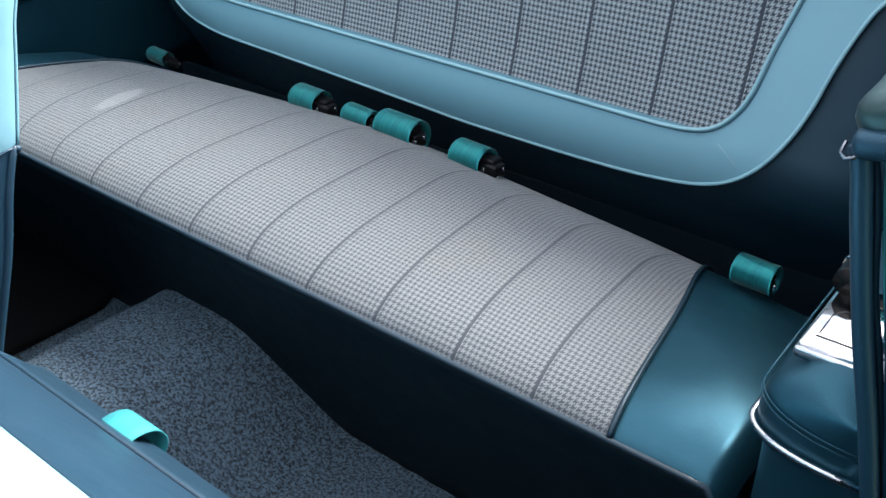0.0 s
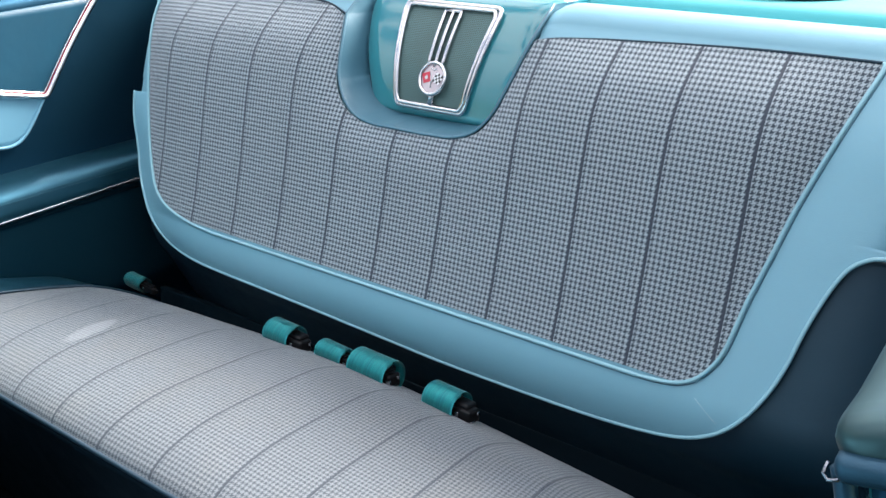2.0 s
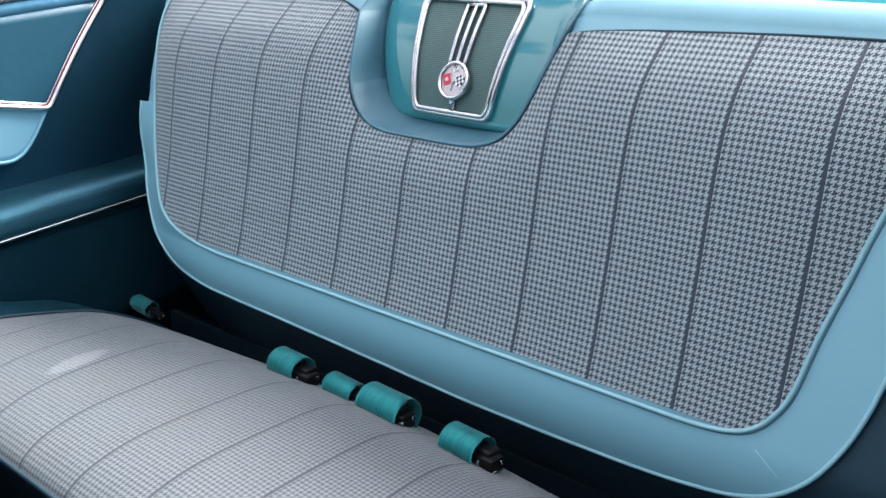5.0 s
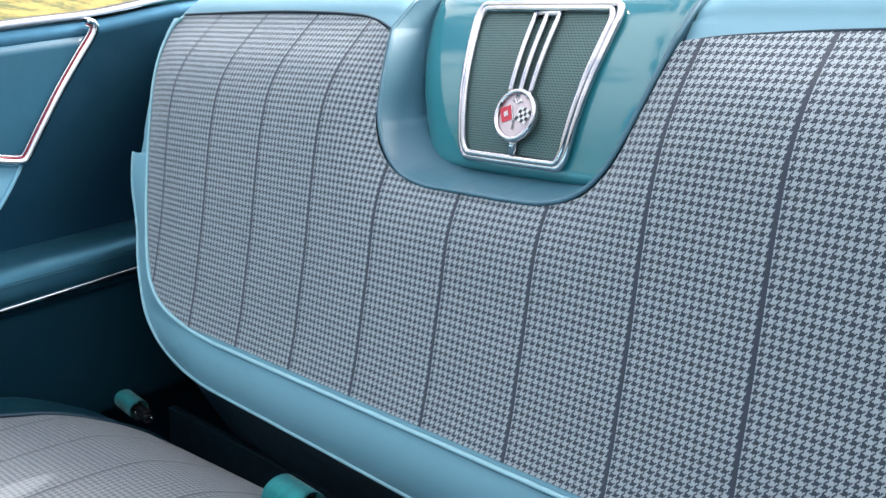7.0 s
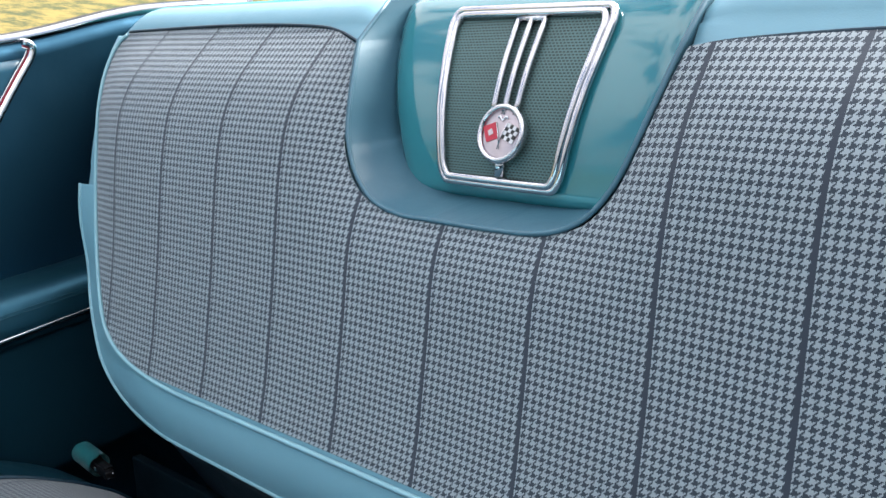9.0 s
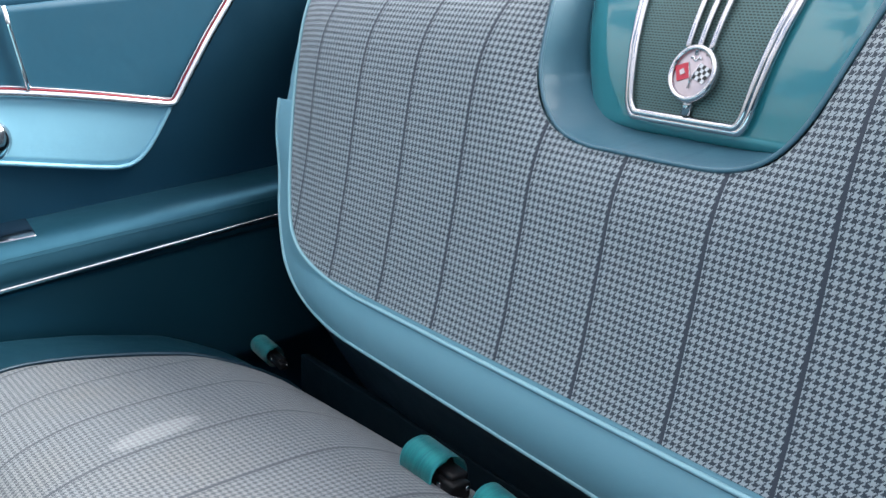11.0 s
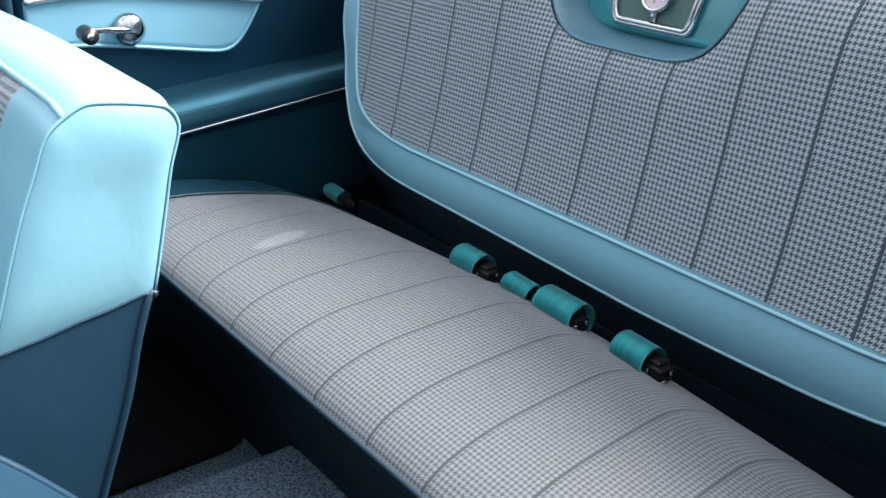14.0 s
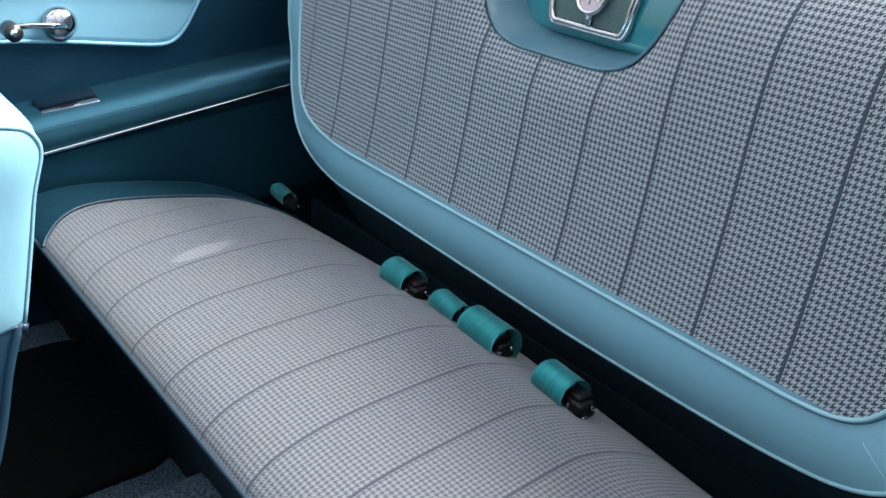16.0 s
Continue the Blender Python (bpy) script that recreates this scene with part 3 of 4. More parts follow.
def leaning(u, v, side):
    """Flag coordinates (0..1 along, 0..1 up) on a flag that leans out from the foot of the medallion."""
    along, up = (0.78 * side, -0.52), (0.50 * side, 0.86)
    return 0.0008 * side + 0.0148 * (along[0] * u + up[0] * v * 0.75), -0.0035 + 0.0148 * (along[1] * u * 0.55 + up[1] * v * 0.95)


tile("flag", [leaning(u, v, -1) for u, v in ((0, 0), (1, 0), (1, 1), (0, 1))], RED, label="red enamel flag")
tile("flag_mark", [leaning(u, v, -1) for u, v in ((0.32, 0.36), (0.68, 0.30), (0.70, 0.62), (0.36, 0.70))], MEDAL_FACE, 0.0042)
for i in range(4):
    for j in range(4):
        dark = (i + j) % 2 == 0
        tile("flag_check", [leaning((i + a) / 4, (j + b) / 4, 1) for a, b in ((0, 0), (1, 0), (1, 1), (0, 1))], BLACK if dark else WHITE)
for side in (-1, 1):
    part("flag_pole", tube([on_medal(-0.0009 * side, -0.0125, 0.0042), on_medal(0.0016 * side, -0.002, 0.0046), on_medal(0.0056 * side, 0.0085, 0.0044)], 0.0005, 5), CHROME, medal)
crest = [on_medal(0.0095 * (t - 0.5), 0.0118 + 0.0016 * math.sin(t * 9.5), 0.0042) for t in (k / 14 for k in range(15))]
part("crest", tube(crest, 0.0008, 6), SILVER, medal, "small silver crest")

# ---- rear cushion ----
CUSH = smooth_table([(0.0, 0.360), (0.010, 0.369), (0.04, 0.381), (0.10, 0.389), (0.20, 0.388), (0.26, 0.384), (0.30, 0.373), (0.335, 0.357), (0.36, 0.343), (0.39, 0.322), (0.42, 0.29), (0.46, 0.255)], 4)


def seat_z(x, y):
    d = abs(x - XC)
    drop = (0.046 if x > XC else 0.031) * (d / 0.57) ** 1.6 * min(1.0, y / 0.25)
    end = 0.05 * (max(0.0, (d - 0.60) / 0.045) ** 2 if x < 0 else max(0.0, (d - 0.632) / 0.025) ** 2)
    return curve_at(CUSH, y) - drop - end


SEAM_R = smooth_table([(0.0, 0.566), (0.1, 0.548), (0.2, 0.527), (0.33, 0.494), (0.45, 0.47)], 4)
SEAM_L = smooth_table([(0.0, -0.437), (0.012, -0.454), (0.03, -0.475), (0.055, -0.496), (0.085, -0.507), (0.13, -0.511), (0.18, -0.508), (0.25, -0.495), (0.33, -0.470), (0.45, -0.446)], 4)
xs = [-0.640 + 1.302 * k / 80 for k in range(81)]
rows = []
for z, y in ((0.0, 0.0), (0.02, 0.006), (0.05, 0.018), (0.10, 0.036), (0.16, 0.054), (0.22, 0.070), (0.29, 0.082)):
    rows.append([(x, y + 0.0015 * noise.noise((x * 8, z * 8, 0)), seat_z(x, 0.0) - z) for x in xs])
cushion = under(part("cushion", shell(loft(rows), (0, 0.012, 0)), SKIRT_VINYL, None, "blue vinyl cushion front coloured near black for shade"), bench)
ys = [p[0] for p in CUSH]
arc, s = [], 0.0
for i, y in enumerate(ys):
    s += math.dist((y, CUSH[i][1]), (ys[i - 1], CUSH[i - 1][1])) if i else 0.0
    arc.append(s)
# where the dark stripes run: at the front edge and at the rear
LINES = [(-0.505, -0.625), (-0.428, -0.540), (-0.352, -0.453), (-0.276, -0.362), (-0.199, -0.260), (-0.117, -0.158), (-0.031, -0.053), (0.061, 0.038), (0.153, 0.126), (0.235, 0.209), (0.322, 0.290), (0.413, 0.379), (0.494, 0.463)]
rows, uvs = [], []
for y, a in zip(ys, arc):
    xa, xb = curve_at(SEAM_L, y), curve_at(SEAM_R, y)
    row = [xa + (xb - xa) * k / 120 for k in range(121)]
    rows.append([(x, y, seat_z(x, y) + 0.002 + 0.002 * noise.noise((x * 5, y * 5, 3))) for x in row])
    t = max(y, 0.0) / 0.22
    lines = [(f + (r - f) * min(1.15, t ** (0.55 if n < 8 else 0.6 if n == 8 else 0.95)), n - 12) for n, (f, r) in enumerate(LINES)]
    uvs.append([(curve_at(lines, x) + (x - lines[-1][0]) / 0.085 * (x > lines[-1][0]) + (x - lines[0][0]) / 0.075 * (x < lines[0][0]), a / STRIPE) for x in row])
under(part("cloth_panel", loft(rows, uvs), SEAT_CLOTH, None, "worn striped houndstooth cloth, shade mixed into its colour"), cushion)
for a, b in ((lambda y: -0.650, lambda y: curve_at(SEAM_L, y)), (lambda y: curve_at(SEAM_R, y), lambda y: 0.662)):
    rows = []
    for y in ys:
        row = []
        for k in range(25):
            x = a(y) + (b(y) - a(y)) * k / 24
            swell = math.sin(math.pi * min(1.0, max(0.0, y / 0.30))) ** 0.7 if 0 < y < 0.30 else 0.0
            row.append((x, y, seat_z(x, y) + 0.007 * swell * math.sin(math.pi * k / 24) ** 0.8 + 0.0012 * noise.noise((x * 25, y * 25, 5))))
        rows.append(row)
    under(part("end_panel", loft(rows), TRIM_VINYL, None, "dark teal vinyl end panel"), cushion)
for seam in (SEAM_L, SEAM_R):
    under(part("seam_piping", tube([(curve_at(seam, y), y, seat_z(curve_at(seam, y), y) + 0.003) for y in ys[:-6]], 0.0026, 6), DARK_VINYL), cushion)
xs = [-0.640 + 1.302 * k / 80 for k in range(81)]
under(part("front_piping", tube([(x, -0.001, seat_z(x, 0.0) + 0.001) for x in xs], 0.0026, 7), PIPING), cushion)


# ---- rolled lap belts ----
def lap_belt(x, y, z, r, length, yaw, label, out=0.82):
    """Webbing wound into a roll, open at one end, with the buckle tucked into the opening."""
    t = thing("lap_belt", label, "seat belt", "rolled lap belts", at=(x, y, z))
    turns, n, r = 4.0, 200, r * 1.12
    rows = []
    for k in range(n + 1):
        a = 2 * math.pi * turns * k / n - 1.2
        q = r - 0.0024 * turns * (1 - k / n)
        inner = max(0.0, min(1.0, (0.62 - k / n) / 0.05))
        end = 0.5 - 0.30 * inner + 0.02 * math.sin(a * 1.5)
        wave = 0.0004 * math.sin(3 * a)
        rows.append([(length * (-0.5 + (end + 0.5) * u), (q + wave) * math.cos(a), (q + wave) * math.sin(a)) for u in (0, 0.06, 0.35, 0.65, 0.94, 1)])
    bm = loft(rows)
    bmesh.ops.solidify(bm, geom=bm.faces[:], thickness=0.0014)
    part("webbing_roll", bm, WEBBING, t)
    hole = r - 0.0024 * turns * 0.40 - 0.0016
    # dark plug fills the roll, colouring in the hollow's shade
    bm = tube([(length * u, 0, 0) for u in (-0.40, 0.0, 0.16, 0.20)], hole, 18)
    part("core", bm, DARK_VINYL, t, "dark plug for the shade inside the roll")
    bm = block(length * 0.10, length * out, -hole * 0.80, hole * 0.50, -hole * 0.74, hole * 0.34, hole * 0.20, 3)
    block(length * 0.10, length * (out - 0.16), -hole * 0.50, hole * 0.70, -hole * 0.20, hole * 0.62, hole * 0.2, 3, bm)
    buckle = part("buckle", bm, BUCKLE, t, "glossy black buckle")
    bm = block(length * 0.50, length * 0.60, -hole * 0.88, -hole * 0.66, -hole * 0.50, hole * 0.06, 0.0006, 2)
    part("tongue", bm, CHROME, buckle, "bright chrome tongue")
    part("edge_strip", block(length * (out - 0.02), length * (out + 0.015), -hole * 0.60, -hole * 0.10, -hole * 0.56, -hole * 0.46, 0.0005, 1), CHROME, buckle, "thin chrome edge")
    part("button", block(length * (out - 0.03), length * (out + 0.02), hole * 0.10, hole * 0.34, -hole * 0.16, hole * 0.10, 0.0008, 2), CHROME, buckle, "small chrome button")
    t.rotation_euler = (0, 0, yaw)
    return t


BELT = "rolled teal webbing lap belt resting at the seat crease"
lap_belt(-0.525, 0.395, 0.324, 0.0125, 0.050, -0.10, "small rolled teal lap belt tucked into the corner", 1.15)
lap_belt(-0.100, 0.337, 0.3675, 0.0190, 0.049, -0.06, BELT, 0.95)
lap_belt(-0.007, 0.340, 0.3655, 0.0150, 0.050, -0.10, "narrow rolled teal lap belt between two thicker ones", 0.66)
lap_belt(0.068, 0.336, 0.3685, 0.0205, 0.064, -0.06, "thick rolled teal lap belt with a black buckle", 0.56)
lap_belt(0.184, 0.335, 0.3635, 0.0190, 0.048, -0.08, BELT, 0.95)
lap_belt(0.549, 0.335, 0.340, 0.0155, 0.043, -0.08, "rolled teal lap belt on the dark vinyl end of the bench", 0.46)


# ---- side walls ----
def side_x(z, sgn, y=0.3):
    """Inner face of the quarter trim: it leans in towards the top."""
    base = -0.708 + 0.06 * max(0.0, z - 0.50) + 0.25 * max(0.0, z - 0.74) ** 2
    if sgn < 0:
        return base
    base = 2 * XC - base
    lace = 0.7157 + 0.111 * max(0.0, min(1.0, (0.7146 - z) / 0.493))
    return base + (lace - base) * max(0.0, min(1.0, (0.03 - y) / 0.125)) ** 1.3


RAIL = smooth_table([(-1.3, 0.742), (-0.2, 0.748), (0.0, 0.757), (0.14, 0.771), (0.275, 0.787), (0.40, 0.803), (0.477, 0.813), (0.62, 0.841), (0.80, 0.850)], 4)


def rail(y, sgn):
    """Height of the belt rail; on the door side it dips towards the door."""
    return curve_at(RAIL, y) - (0.048 * ease((0.28 - y) / 0.34) if sgn > 0 else 0.0)


def quarter(sgn, y0, y1, name, label, depth=0.02):
    rows = []
    for i in range(41):
        y = y0 + (y1 - y0) * i / 40
        top = rail(y, sgn) - 0.008
        rows.append([(side_x(z, sgn, y), y, z) for z in (0.02 + (top - 0.02) * k / 40 for k in range(41))])
    bm = shell(loft(rows), (depth * sgn, 0, 0))
    return tagged(part(name, bm, WALL_VINYL), label, "trim panel", kind="structure")


def on_side(y, z, sgn, lift=0.0):
    return (side_x(z, sgn, y) - sgn * lift, y, z)


def panel_on_side(rows, sgn, lift, depth=0.004):
    """A raised trim panel: rows of (y, z)."""
    bm = loft([[on_side(y, z, sgn, lift) for y, z in row] for row in rows])
    return bm


def side_set(sgn, y_front):
    wall = quarter(sgn, y_front, 0.85, "wall_left" if sgn < 0 else "wall_right", "dark teal vinyl quarter trim panel with chrome mouldings")
    # raised upper panel, its rear edge slanting
    rows = []
    y_a = max(y_front, -0.02)
    foot = [(-0.6, 0.644), (0.04, 0.648), (0.09, 0.651), (0.14, 0.650), (0.195, 0.645), (0.26, 0.637), (0.32, 0.628), (0.345, 0.6245), (0.36, 0.6265)]
    for i in range(13):
        f = i / 12
        rear = 0.357 + 0.101 * f
        row = []
        for k in range(31):
            y = y_a + (rear - y_a) * k / 30
            row.append((y, curve_at(foot, min(y, 0.357)) * (1 - f) + (rail(y, sgn) - 0.026) * f))
        rows.append(row)
    part("upper_panel", shell(panel_on_side(rows, sgn, 0.006), (0.008 * sgn, 0, 0)), MID_DARK, wall, "raised dark teal vinyl panel")
    # light inset with a rounded rear corner
    low = smooth_table([(-0.6, 0.582), (-0.02, 0.577), (0.11, 0.569), (0.196, 0.557), (0.262, 0.5475), (0.288, 0.5465), (0.305, 0.552), (0.320, 0.566), (0.336, 0.590), (0.354, 0.622)], 4)
    top = [(-0.6, 0.640), (-0.02, 0.643), (0.09, 0.650), (0.195, 0.644), (0.354, 0.624)]
    rows = [[(y, curve_at(low, y) + (max(curve_at(top, y), curve_at(low, y) + 0.001) - curve_at(low, y)) * k / 8) for y in (y_a + (0.354 - y_a) * i / 60 for i in range(61))] for k in range(9)]
    part("inset_panel", shell(panel_on_side(rows, sgn, 0.005), (0.007 * sgn, 0, 0)), INSET_BLUE, wall, "light blue vinyl inset panel")
    part("inset_piping", tube([on_side(y, z, sgn, 0.006) for y, z in low if y >= y_a], 0.003, 6), INSET_BLUE, wall)
    # chrome moulding under the upper panel and up its slanted end
    line = smooth_line([on_side(y, z, sgn, 0.008) for y, z in ((y_a, 0.644), (0.04, 0.649), (0.09, 0.651), (0.14, 0.650), (0.195, 0.645), (0.26, 0.637), (0.32, 0.628), (0.345, 0.6245), (0.357, 0.6255), (0.364, 0.634), (0.38, 0.662), (0.41, 0.712), (0.44, 0.757), (0.458, 0.783), (0.462, 0.797), (0.452, 0.803))], 4)
    part("moulding", tube(line, 0.0042, 10, r2=0.0052), POLISHED, wall, "bright chrome moulding")
    for name, off, r, what, label in (("moulding_groove", 0.0048, 0.0015, DEEP_RED, "dark red groove of the moulding"), ("moulding_edge", 0.0068, 0.0013, POLISHED, "thin chrome edge of the moulding")):
        side_line = []
        for i, p in enumerate(line):
            d = (line[min(i + 1, len(line) - 1)] - line[max(i - 1, 0)]).normalized()
            side_line.append(p + Vector((0, -d.z, d.y)) * off)
        part(name, tube(side_line, r, 6), what, wall, label)
    for ya, yb in ((0.066, 0.080), (0.113, 0.132), (0.157, 0.178)):
        part("upright_bar", tube([on_side(ya + (yb - ya) * k / 4, 0.748 - (0.748 - 0.652) * k / 4, sgn, 0.011) for k in range(5)], 0.0027, 8), POLISHED, wall, "thin chrome upright bar")
    # belt rail: two bright strips with a dark gap
    y_rail = y_front if sgn < 0 else 0.24
    ry = [y_rail + (0.80 - y_rail) * k / 40 for k in range(41)]
    part("belt_moulding", tube([on_side(y, rail(y, sgn) - 0.002, sgn, -0.006) for y in ry], 0.007, 8), CHROME, wall, "bright belt moulding")
    part("belt_gasket", tube([on_side(y, rail(y, sgn) - 0.002, sgn, -0.024) for y in ry], 0.008, 8), BLACK, wall, "black window gasket")
    part("red_line", tube([on_side(y, rail(y, sgn) + 0.001, sgn, -0.015) for y in ry], 0.0028, 6), RED, wall, "thin red line along the belt moulding")
    part("outer_moulding", tube([on_side(y, rail(y, sgn) - 0.003, sgn, -0.042) for y in ry], 0.007, 8), CHROME, wall)
    # arm rest with a padded top and a chrome strip
    rest = thing("armrest", "padded dark teal vinyl armrest with a chrome strip", "armrest", "rear armrests", at=(side_x(0.4, sgn), 0.2, 0.30))
    prof = [(0.000, 0.030), (0.012, 0.034), (0.040, 0.036), (0.060, 0.033), (0.080, 0.022), (0.090, 0.010), (0.092, -0.008), (0.089, -0.024), (0.084, -0.030), (0.083, -0.045), (0.082, -0.10), (0.080, -0.20)] if sgn > 0 else [(0.000, 0.033), (0.012, 0.0335), (0.040, 0.033), (0.062, 0.030), (0.077, 0.0235), (0.0865, 0.013), (0.092, -0.002), (0.0925, -0.012), (0.089, -0.024), (0.084, -0.030), (0.083, -0.045), (0.082, -0.10), (0.080, -0.20)]
    fine = smooth_line([(a, b, 0) for a, b in prof], 4)
    rows = []
    y0, y1 = -0.028, 0.56
    wide, blunt, rise, strip_z, power = (1.0, 0.05, 0.0, -0.030, 2.0) if sgn < 0 else (0.88, 0.036, 0.010, -0.016, 2.6)
    slope = 0.095 if sgn < 0 else 0.02
    pad_x = side_x(0.45, sgn) + (0.016 if sgn > 0 else 0.0)

    def pad_z(y):
        return 0.452 + rise + slope * (y - 0.1)

    def nose(y):
        """The pad's width towards its rounded front end."""
        return min(wide, max(0.0, 1 - max(0.0, 1 - (y - y0) / blunt) ** power) ** (1 / power) * wide + 0.01)

    stations = [y0 + blunt * (1 - math.cos(math.pi / 2 * i / 14)) for i in range(14)] + [y0 + blunt + (y1 - y0 - blunt) * i / 40 for i in range(41)]
    for y in stations:
        zc = pad_z(y)
        f = nose(y)
        sink = 0.014 * max(0.0, 1 - (y - y0) / 0.045) ** 2
        rows.append([(pad_x - sgn * (p.x * f - 0.002), y, zc + p.y - sink * max(0.0, min(1.0, (p.y + 0.01) / 0.03))) for p in fine])
    bm = loft(rows)
    bm.faces.new([v for v in bm.verts][: len(fine)])
    under(part("pad", bm, TRIM_VINYL, None), rest)
    strip = []
    for y in stations:
        strip.append((pad_x - sgn * (0.088 * nose(y) + 0.002), y - 0.002, pad_z(y) + strip_z + (0.0095 + 0.022 * (y - 0.15) if sgn < 0 else 0.0)))
    under(part("strip", tube(strip, 0.0028, 8, r2=0.0048), CHROME, None, "chrome strip"), rest)
    for off in (0.0, 0.004):
        pts = []
        for y in stations:
            drop = 0.010 * max(0.0, 1 - (y - y0) / 0.05) ** 2
            pts.append((pad_x - sgn * (0.0895 + off * 0.2) * nose(y), y - 0.0008, pad_z(y) + 0.0150 - drop - off))
        under(part("stitching", tube(pts, 0.0006, 4), TRIM_VINYL), rest)
    # ashtray on the armrest
    tray = thing("ashtray", "chrome lidded ashtray set into the armrest", "ashtray", "armrest ashtrays", at=(side_x(0.45, sgn) - sgn * 0.042, 0.118, 0.486) if sgn < 0 else (0.710, 0.062, 0.4955))
    hw = 0.024 if sgn < 0 else 0.031
    part("lid", block(-hw, hw, -0.046, 0.042, -0.006, 0.003, 0.003), POLISHED if sgn > 0 else DARK_CHROME, tray, "chrome lid")
    ring = [(-hw * 0.72, -0.030), (-hw * 0.72, -0.004), (-hw * 0.55, 0.004), (0.0, 0.002), (hw * 0.3, 0.018), (-hw * 0.45, 0.030)]
    if sgn > 0:
        part("lid_groove", tube([(x, y, 0.003) for x, y in ring], 0.0005, 5), GREY_PLASTIC, tray, "dark pressed groove")
        part("lid_groove", tube([(-hw * 0.75, -0.034, 0.003), (hw * 0.9, -0.034, 0.003)], 0.0008, 5), GREY_PLASTIC, tray)
        part("lip", block(-hw, hw, -0.052, -0.047, -0.006, 0.002, 0.002), CHROME, tray, "chrome lip")
    else:
        for y0_lip, y1_lip in ((-0.044, -0.012), (-0.004, 0.040)):
            part("lip", block(hw + 0.0005, hw + 0.006, y0_lip, y1_lip, -0.008, 0.001, 0.002), POLISHED, tray, "chrome lip")
        part("well", block(-hw, hw + 0.004, -0.048, 0.044, -0.022, -0.0065, 0.003), BLACK, tray, "dark ashtray well")
    tray.rotation_euler = (math.atan(slope), 0 if sgn > 0 else radians(15), 0)
    return wall


MID_DARK = vinyl("mid_dark_teal_vinyl", (0.015, 0.076, 0.122), (0.012, 0.064, 0.105), 0.36, coat=0.3)
INSET_BLUE = vinyl("inset_blue_vinyl", (0.19, 0.41, 0.53), (0.17, 0.38, 0.50), 0.40)
wall_left = side_set(-1, -0.03)
wall_right = side_set(1, -0.095)

# cigar lighter knob on the near armrest
knob = thing("lighter_knob", "glossy black lighter knob with a chrome collar beside the ashtray", "knob", at=(0.686, 0.098, 0.502))
part("cap", tube([(0, 0.012, 0.006), (0, 0.009, 0.006), (0, -0.010, 0.006), (0, -0.0125, 0.006)], 0.0105, 10), BUCKLE, knob)
part("collar", tube([(0, 0.016, 0.006), (0, 0.012, 0.006)], 0.0118, 16), CHROME, knob, "chrome collar")
part("neck", tube([(0, 0.03, 0.004), (0, 0.016, 0.006)], 0.007, 10), CHROME, knob)

# window crank on the far side
crank = thing("window_crank", "chrome window crank with a black knob on the light inset panel", "window crank", at=on_side(0.129, 0.594, -1, 0.006))
prof = [(0.0, 0.0255), (0.004, 0.0257), (0.010, 0.0235), (0.015, 0.0175), (0.018, 0.009), (0.019, 0.001)]
part("hub", loft([[(a, r * math.cos(2 * math.pi * k / 28), r * math.sin(2 * math.pi * k / 28)) for k in range(28)] for a, r in prof], closed=True), CHROME, crank, "domed chrome hub")
arm = tube([(0.017, 0.004, -0.002), (0.024, -0.02, 0.003), (0.026, -0.045, 0.006), (0.026, -0.072, 0.006)], 0.0055, 8, r2=0.004)
part("arm", arm, CHROME, crank, "slim chrome arm")
kn = part("knob", tube([(0.020, -0.074, 0.003), (0.028, -0.074, 0.003), (0.044, -0.074, 0.002), (0.048, -0.074, 0.002)], 0.0125, 16), BLACK, crank, "black knob")
part("knob_cap", tube([(0.048, -0.074, 0.002), (0.0495, -0.074, 0.002)], 0.0055, 14), SILVER, kn)

# door behind the gap on the far side
bm = loft([[(side_x(z, -1), y, z) for z in (0.0 + k * 0.735 / 20 for k in range(21))] for y in (-1.25, -0.9, -0.5, -0.2, -0.045)])
shell(bm, (-0.02, 0, 0))
door = tagged(part("door_1", bm, MID_DARK), "closed passenger door with dark teal trim", "door", kind="structure")
part("inset_panel", block(side_x(0.6, -1) - 0.002, side_x(0.6, -1) + 0.006, -1.2, -0.05, 0.575, 0.638, 0.003), INSET_BLUE, door, "light blue vinyl inset panel")
part("moulding", tube([on_side(y, 0.643, -1, 0.008) for y in (-1.2, -0.6, -0.05)], 0.0045, 8, r2=0.0065), CHROME, door)
part("windlace", tube([on_side(-0.045 + 0.02 * (0.74 - z) - 0.05 * max(0, z - 0.66), z, -1, 0.006) for z in (0.1, 0.3, 0.5, 0.6, 0.66, 0.70, 0.735)], 0.008, 8), RUBBER, door, "dark rubber windlace")
part("belt_moulding", tube([on_side(y, curve_at(RAIL, y) - 0.002, -1, -0.006) for y in (-1.25, -0.8, -0.4, -0.05)], 0.007, 8), CHROME, door)

RAIL_METAL = plain("satin_rail_vinyl", (0.030, 0.070, 0.078), 0.34, 0.45)
JAMB_PAINT = plain("jamb_teal_paint", (0.07, 0.47, 0.50), 0.5)
# near door opening: windlace and painted jamb
jamb = thing("door_jamb", "open driver's door jamb in light teal with a dark windlace", "door jamb", kind="structure", at=(0.75, -0.1, 0.1))
lace = smooth_line([(0.7114, -0.0929, 0.6801), (0.7151, -0.0929, 0.6677), (0.7206, -0.0929, 0.6419), (0.7342, -0.0929, 0.5851), (0.7514, -0.0929, 0.5223), (0.7749, -0.0929, 0.4187), (0.7946, -0.0929, 0.2954), (0.8032, -0.0929, 0.1104), (0.8032, -0.0929, -0.0499)], 5)
under(part("windlace", tube(lace, 0.0050, 14), RUBBER, None, "dark vinyl windlace cord"), jamb)
